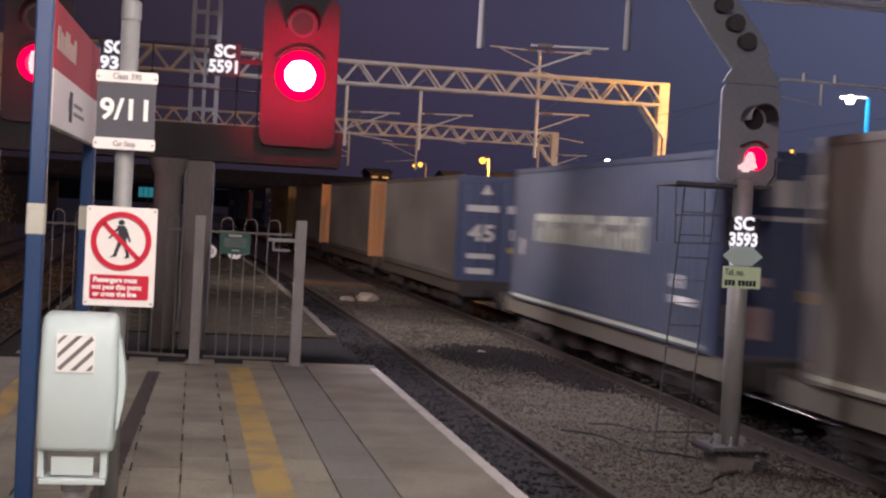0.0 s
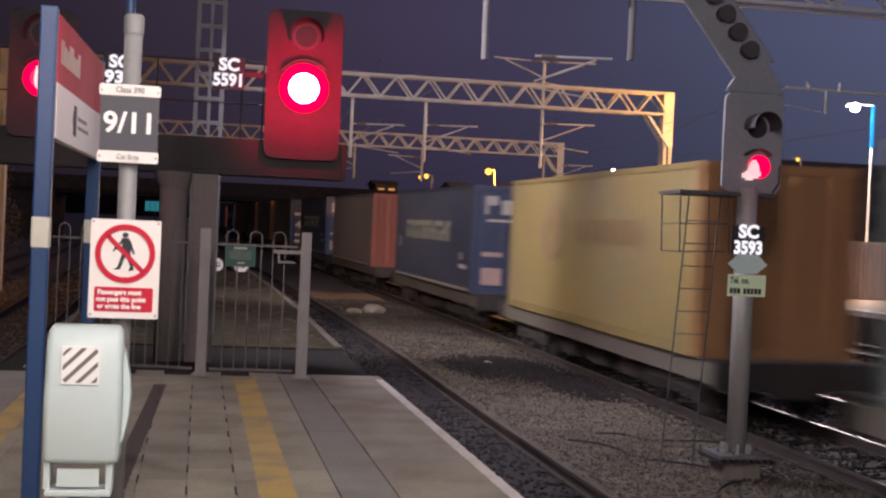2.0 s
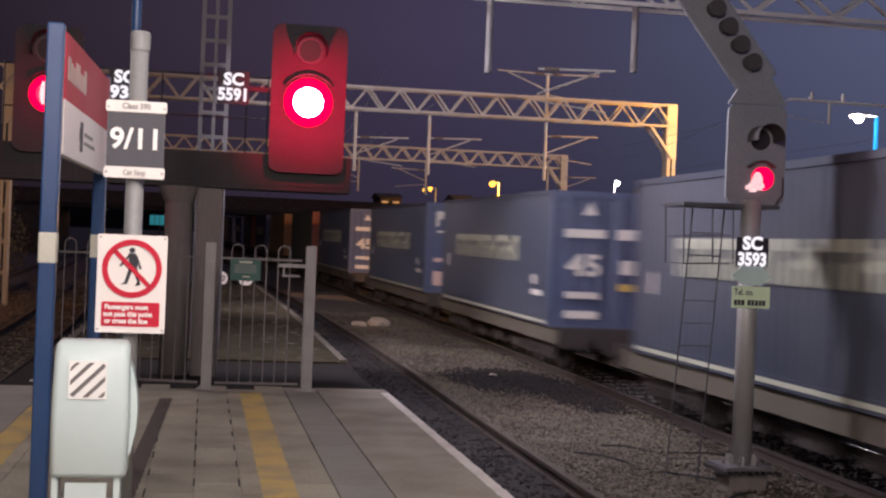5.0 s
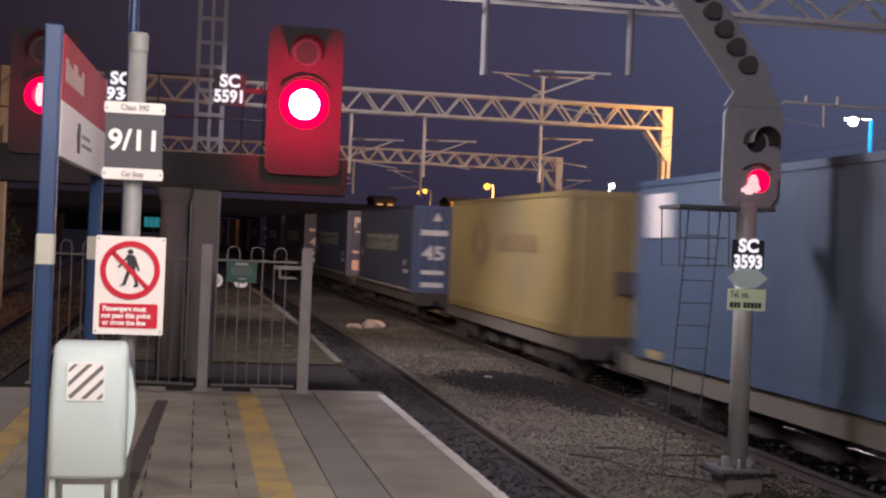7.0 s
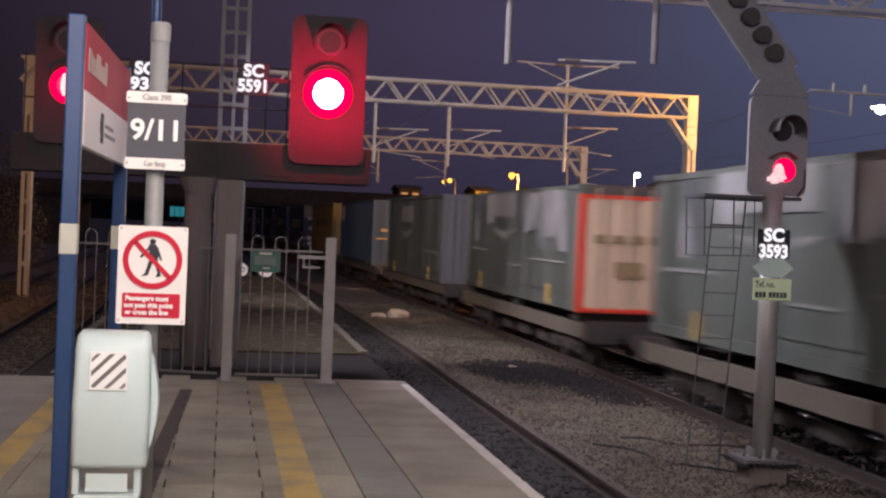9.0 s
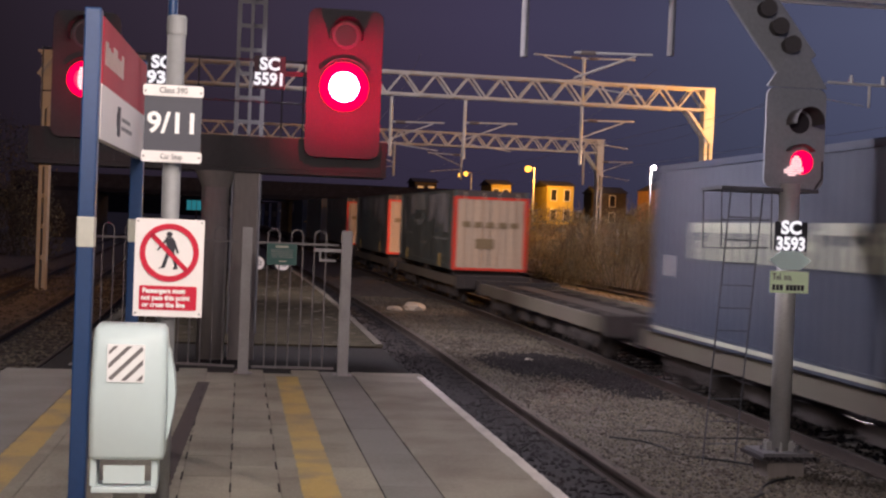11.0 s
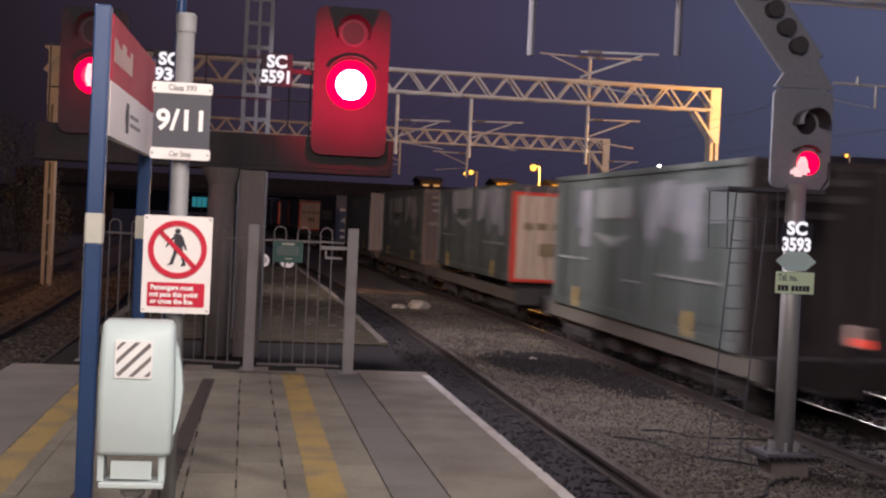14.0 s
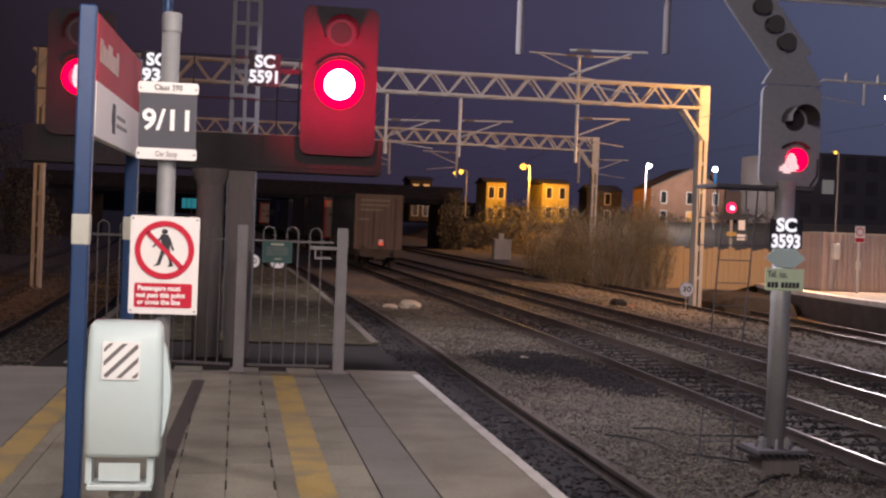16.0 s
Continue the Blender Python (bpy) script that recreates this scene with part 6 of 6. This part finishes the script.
def wagon():
    """A low container flat wagon: origin at its rear end on the rail."""
    t = thing("flat_wagon", "grimy brown container flat wagon", "wagon", "wagons of the train")
    n = 13.5
    for x in (-1.18, 1.06):
        part("side_sill", made(box, (x, 0.3, 0.60), (x + 0.12, n - 0.3, 0.90)), W_FRAME, t, "dusty brown side sill")
    bm = bmesh.new()
    box(bm, (-0.30, 0.1, 0.45), (0.30, n - 0.1, 0.86))
    for k in range(9):
        box(bm, (-1.06, 0.5 + 1.55 * k, 0.60), (1.06, 0.75 + 1.55 * k, 0.84))
    part("underframe", bm, W_DARK, t)
    for y in (0.12, n - 0.32):
        part("headstock", made(box, (-1.25, y, 0.55), (1.25, y + 0.2, 0.98), 0.02), W_DARK, t)
        for x in (-0.87, 0.87):
            s = -1 if y < 1 else 1
            bm = bmesh.new()
            bar(bm, (x, y + 0.1, 0.78), (x, y + 0.1 + s * 0.32, 0.78), 0.09, 10)
            bar(bm, (x, y + 0.1 + s * 0.32, 0.78), (x, y + 0.1 + s * 0.36, 0.78), 0.21, 14)
            part("buffer", bm, W_DARK, t)
    for yc in (2.4, n - 2.4):
        b = part("bogie", made(box, (-0.25, yc - 1.0, 0.38), (0.25, yc + 1.0, 0.58)), W_DARK, t)
        for x in (-1.02, 0.94):
            bm = bmesh.new()
            box(bm, (x, yc - 1.25, 0.40), (x + 0.08, yc + 1.25, 0.60))
            for yy in (yc - 0.9, yc + 0.9):
                box(bm, (x - 0.03, yy - 0.16, 0.24), (x + 0.11, yy + 0.16, 0.52))
            for yy in (yc - 0.2, yc, yc + 0.2):
                bar(bm, (x + 0.04, yy, 0.28), (x + 0.04, yy, 0.56), 0.07, 8)
            part("side_frame", bm, W_DARK, b)
        for yy in (yc - 0.9, yc + 0.9):
            bm = bmesh.new()
            for x in (-0.82, 0.70):
                bar(bm, (x, yy, 0.42), (x + 0.12, yy, 0.42), 0.42, 20)
                bar(bm, (x + (0.115 if x < 0 else -0.02), yy, 0.42), (x + (0.14 if x < 0 else 0.005), yy, 0.42), 0.45, 20)
            bar(bm, (-0.8, yy, 0.42), (0.8, yy, 0.42), 0.07, 8)
            part("wheelset", bm, W_DARK, b, "steel wheels on an axle")
    for y in (4.3, 6.2, 8.0):
        part("brake_box", made(box, (-0.95, y, 0.22), (-0.55, y + 0.9, 0.46), 0.02), W_DARK, t)
    for y in (0.75, 6.8, 12.8):
        for x in (-1.15, 1.03):
            part("spigot", made(box, (x, y, 0.88), (x + 0.12, y + 0.12, 0.925)), W_DARK, t)
    return t


SPEED = 24.0
TRACK_X = 8.40
kinds = {
    "blue": container("dark blue container with pale lettering and white stripe", C_BLUE, C_BLUE_END, "text stripe", "squares"),
    "blue45": container("dark blue container with white labels on its doors", C_BLUE, C_BLUE_END, "text stripe", "labels"),
    "grey": container("dusty grey container with orange brown doors", C_GREY, C_ORANGE, "", ""),
    "grey45": container("dusty grey container with white labels on blue doors", C_GREY, C_BLUE_END, "", "labels"),
    "brown": container("grey brown container with red oxide doors", C_BROWN, C_RUST, "stripe", ""),
    "yellow": container("faded yellow container with orange brown doors", C_YELLOW, C_ORANGE, "emblem", ""),
    "yellow2": container("faded yellow container with yellow doors and dark plate", C_YELLOW, C_YELLOW, "emblem", "plate"),
    "teal": container("grey teal container with red oxide doors", C_TEAL, C_RUST, "", ""),
    "plain_blue": container("mid blue container with white patch and yellow marks", C_BLUE2, C_BLUE2, "patch", "yellowmarks"),
    "green_mauve": container("dark green curtain-sided container with mauve doors", C_GREEN, C_MAUVE, "logo straps", "", None, True),
    "green_cream": container("dark green curtain-sided container with red-framed cream doors", C_GREEN, C_CREAM, "logo ghost straps", "bars", C_REDTRIM, True),
    "green_lines": container("dark green curtain-sided container with lettered brown doors", C_GREEN, C_DARKEND, "logo ghost straps", "lines", None, True),
}
first_wagon = wagon()
ORDER = [
    (129.0, "blue"), (112.7, "green_cream"), (96.4, "blue45"), (80.5, "yellow2"), (64.6, "grey"), (49.7, "grey"), (34.8, "grey45"), (17.2, "blue"),
    (2.6, "brown"), (-14.4, "blue"), (-30.0, "yellow"), (-46.9, "teal"), (-61.8, "blue45"), (-79.3, "blue"), (-93.6, "blue45"), (-110.6, "blue"),
    (-125.9, "blue45"), (-143.3, "yellow2"), (-158.9, "plain_blue"), (-174.8, "green_mauve"), (-190.2, "green_cream"), (-206.6, "green_cream"), (-221.9, "green_cream"), (-238.3, None),
    (-253.6, "blue45"), (-270.7, "green_mauve"), (-287.0, "green_lines"), (-301.9, "green_cream"), (-318.2, "green_lines"),
]
moving = []
used = set()
for s, k in ORDER:
    w = first_wagon if not moving else copy_thing(first_wagon, Matrix())
    moving.append((w, s - 0.95, RAIL))
    if k:
        c = kinds[k] if k not in used else copy_thing(kinds[k], Matrix())
        used.add(k)
        moving.append((c, s, RAIL + (1.12 if k == "green_cream" else 0.93)))
tail = thing("tail_lamp", "tail lamp with red lens on the last wagon", "tail lamp")
bm = made(box, (-0.11, -0.10, 0.0), (0.11, 0.06, 0.30), 0.02)
part("case", bm, TAIL_BODY, tail, "pale lamp case")
part("lens", made(box, (-0.12, -0.112, 0.02), (0.12, -0.10, 0.13)), TAIL_RED, tail, "red lens")
part("hanger", made(box, (-0.05, 0.06, -0.3), (0.05, 0.12, 0.1)), W_DARK, tail)
moving.append((tail, -319.35, RAIL + 0.98 + 0.2))

# ---- paving slabs, last of the setting ----
_rng = random.Random(21)
_a = slab_mesh(0.31, 0.75, SLAB)
for i in range(8):
    x0 = -1.56 + 0.31 * i
    if -1.6 < x0 < 0.55:
        lay(x0, x0 + 0.31, 4.0, 14.3, 0.75, _a, _rng, 0.37 if i % 2 else 0.0)
_c = slab_mesh(0.315, 0.75, SLAB)
lay(0.612, 0.927, 4.0, 14.3, 0.75, _c, _rng, 0.37)
_h = slab_mesh(0.31, 0.37, SLAB)
for x in (-1.095, -0.475, 0.145, 0.7695):
    lay(x - 0.155, x + 0.155, 4.0, 4.3, 0.37, _h, _rng)
_d = slab_mesh(0.36, 0.60, SLAB_DARK)
lay(0.93, 1.29, 4.0, 14.3, 0.60, _d, _rng)
_e = slab_mesh(0.80, 0.90, COPING)
lay(1.295, 2.095, 4.0, 14.3, 0.90, _e, _rng)
_f = slab_mesh(0.87, 0.75, SLAB_DARK)
lay(-2.44, -1.57, 4.0, 14.3, 0.75, _f, _rng)
for x0, x1, m in ((-2.44, -1.57, SLAB_DARK), (-1.56, 0.92, SLAB), (0.93, 1.29, SLAB_DARK), (1.295, 2.095, COPING)):
    part("rear_paving", made(box, (x0, -30, -0.055), (x1, 3.996, 0.0)), m, platform)


def run(t):
    """Distance that the train has gone: steady, then slightly gathering speed."""
    return SPEED * t + 0.22 * max(0.0, t - 13.0) ** 2


def on_line(y, z, length):
    """The pose of a thing of this length whose rear end has come to y."""
    x0, x1, z0, z1 = (float(f) for f in (bend_x(y), bend_x(y + length), rise(y), rise(y + length)))
    return pose(TRACK_X + x0, y, z + z0, math.degrees(math.atan2(z1 - z0, length)), 0, math.degrees(math.atan2(x0 - x1, length)))


def motions():
    for ob, s, z in moving:
        walk(ob, [(0.5 * k, on_line(s + run(0.5 * k), z, 12.0)) for k in range(33)])


motions()
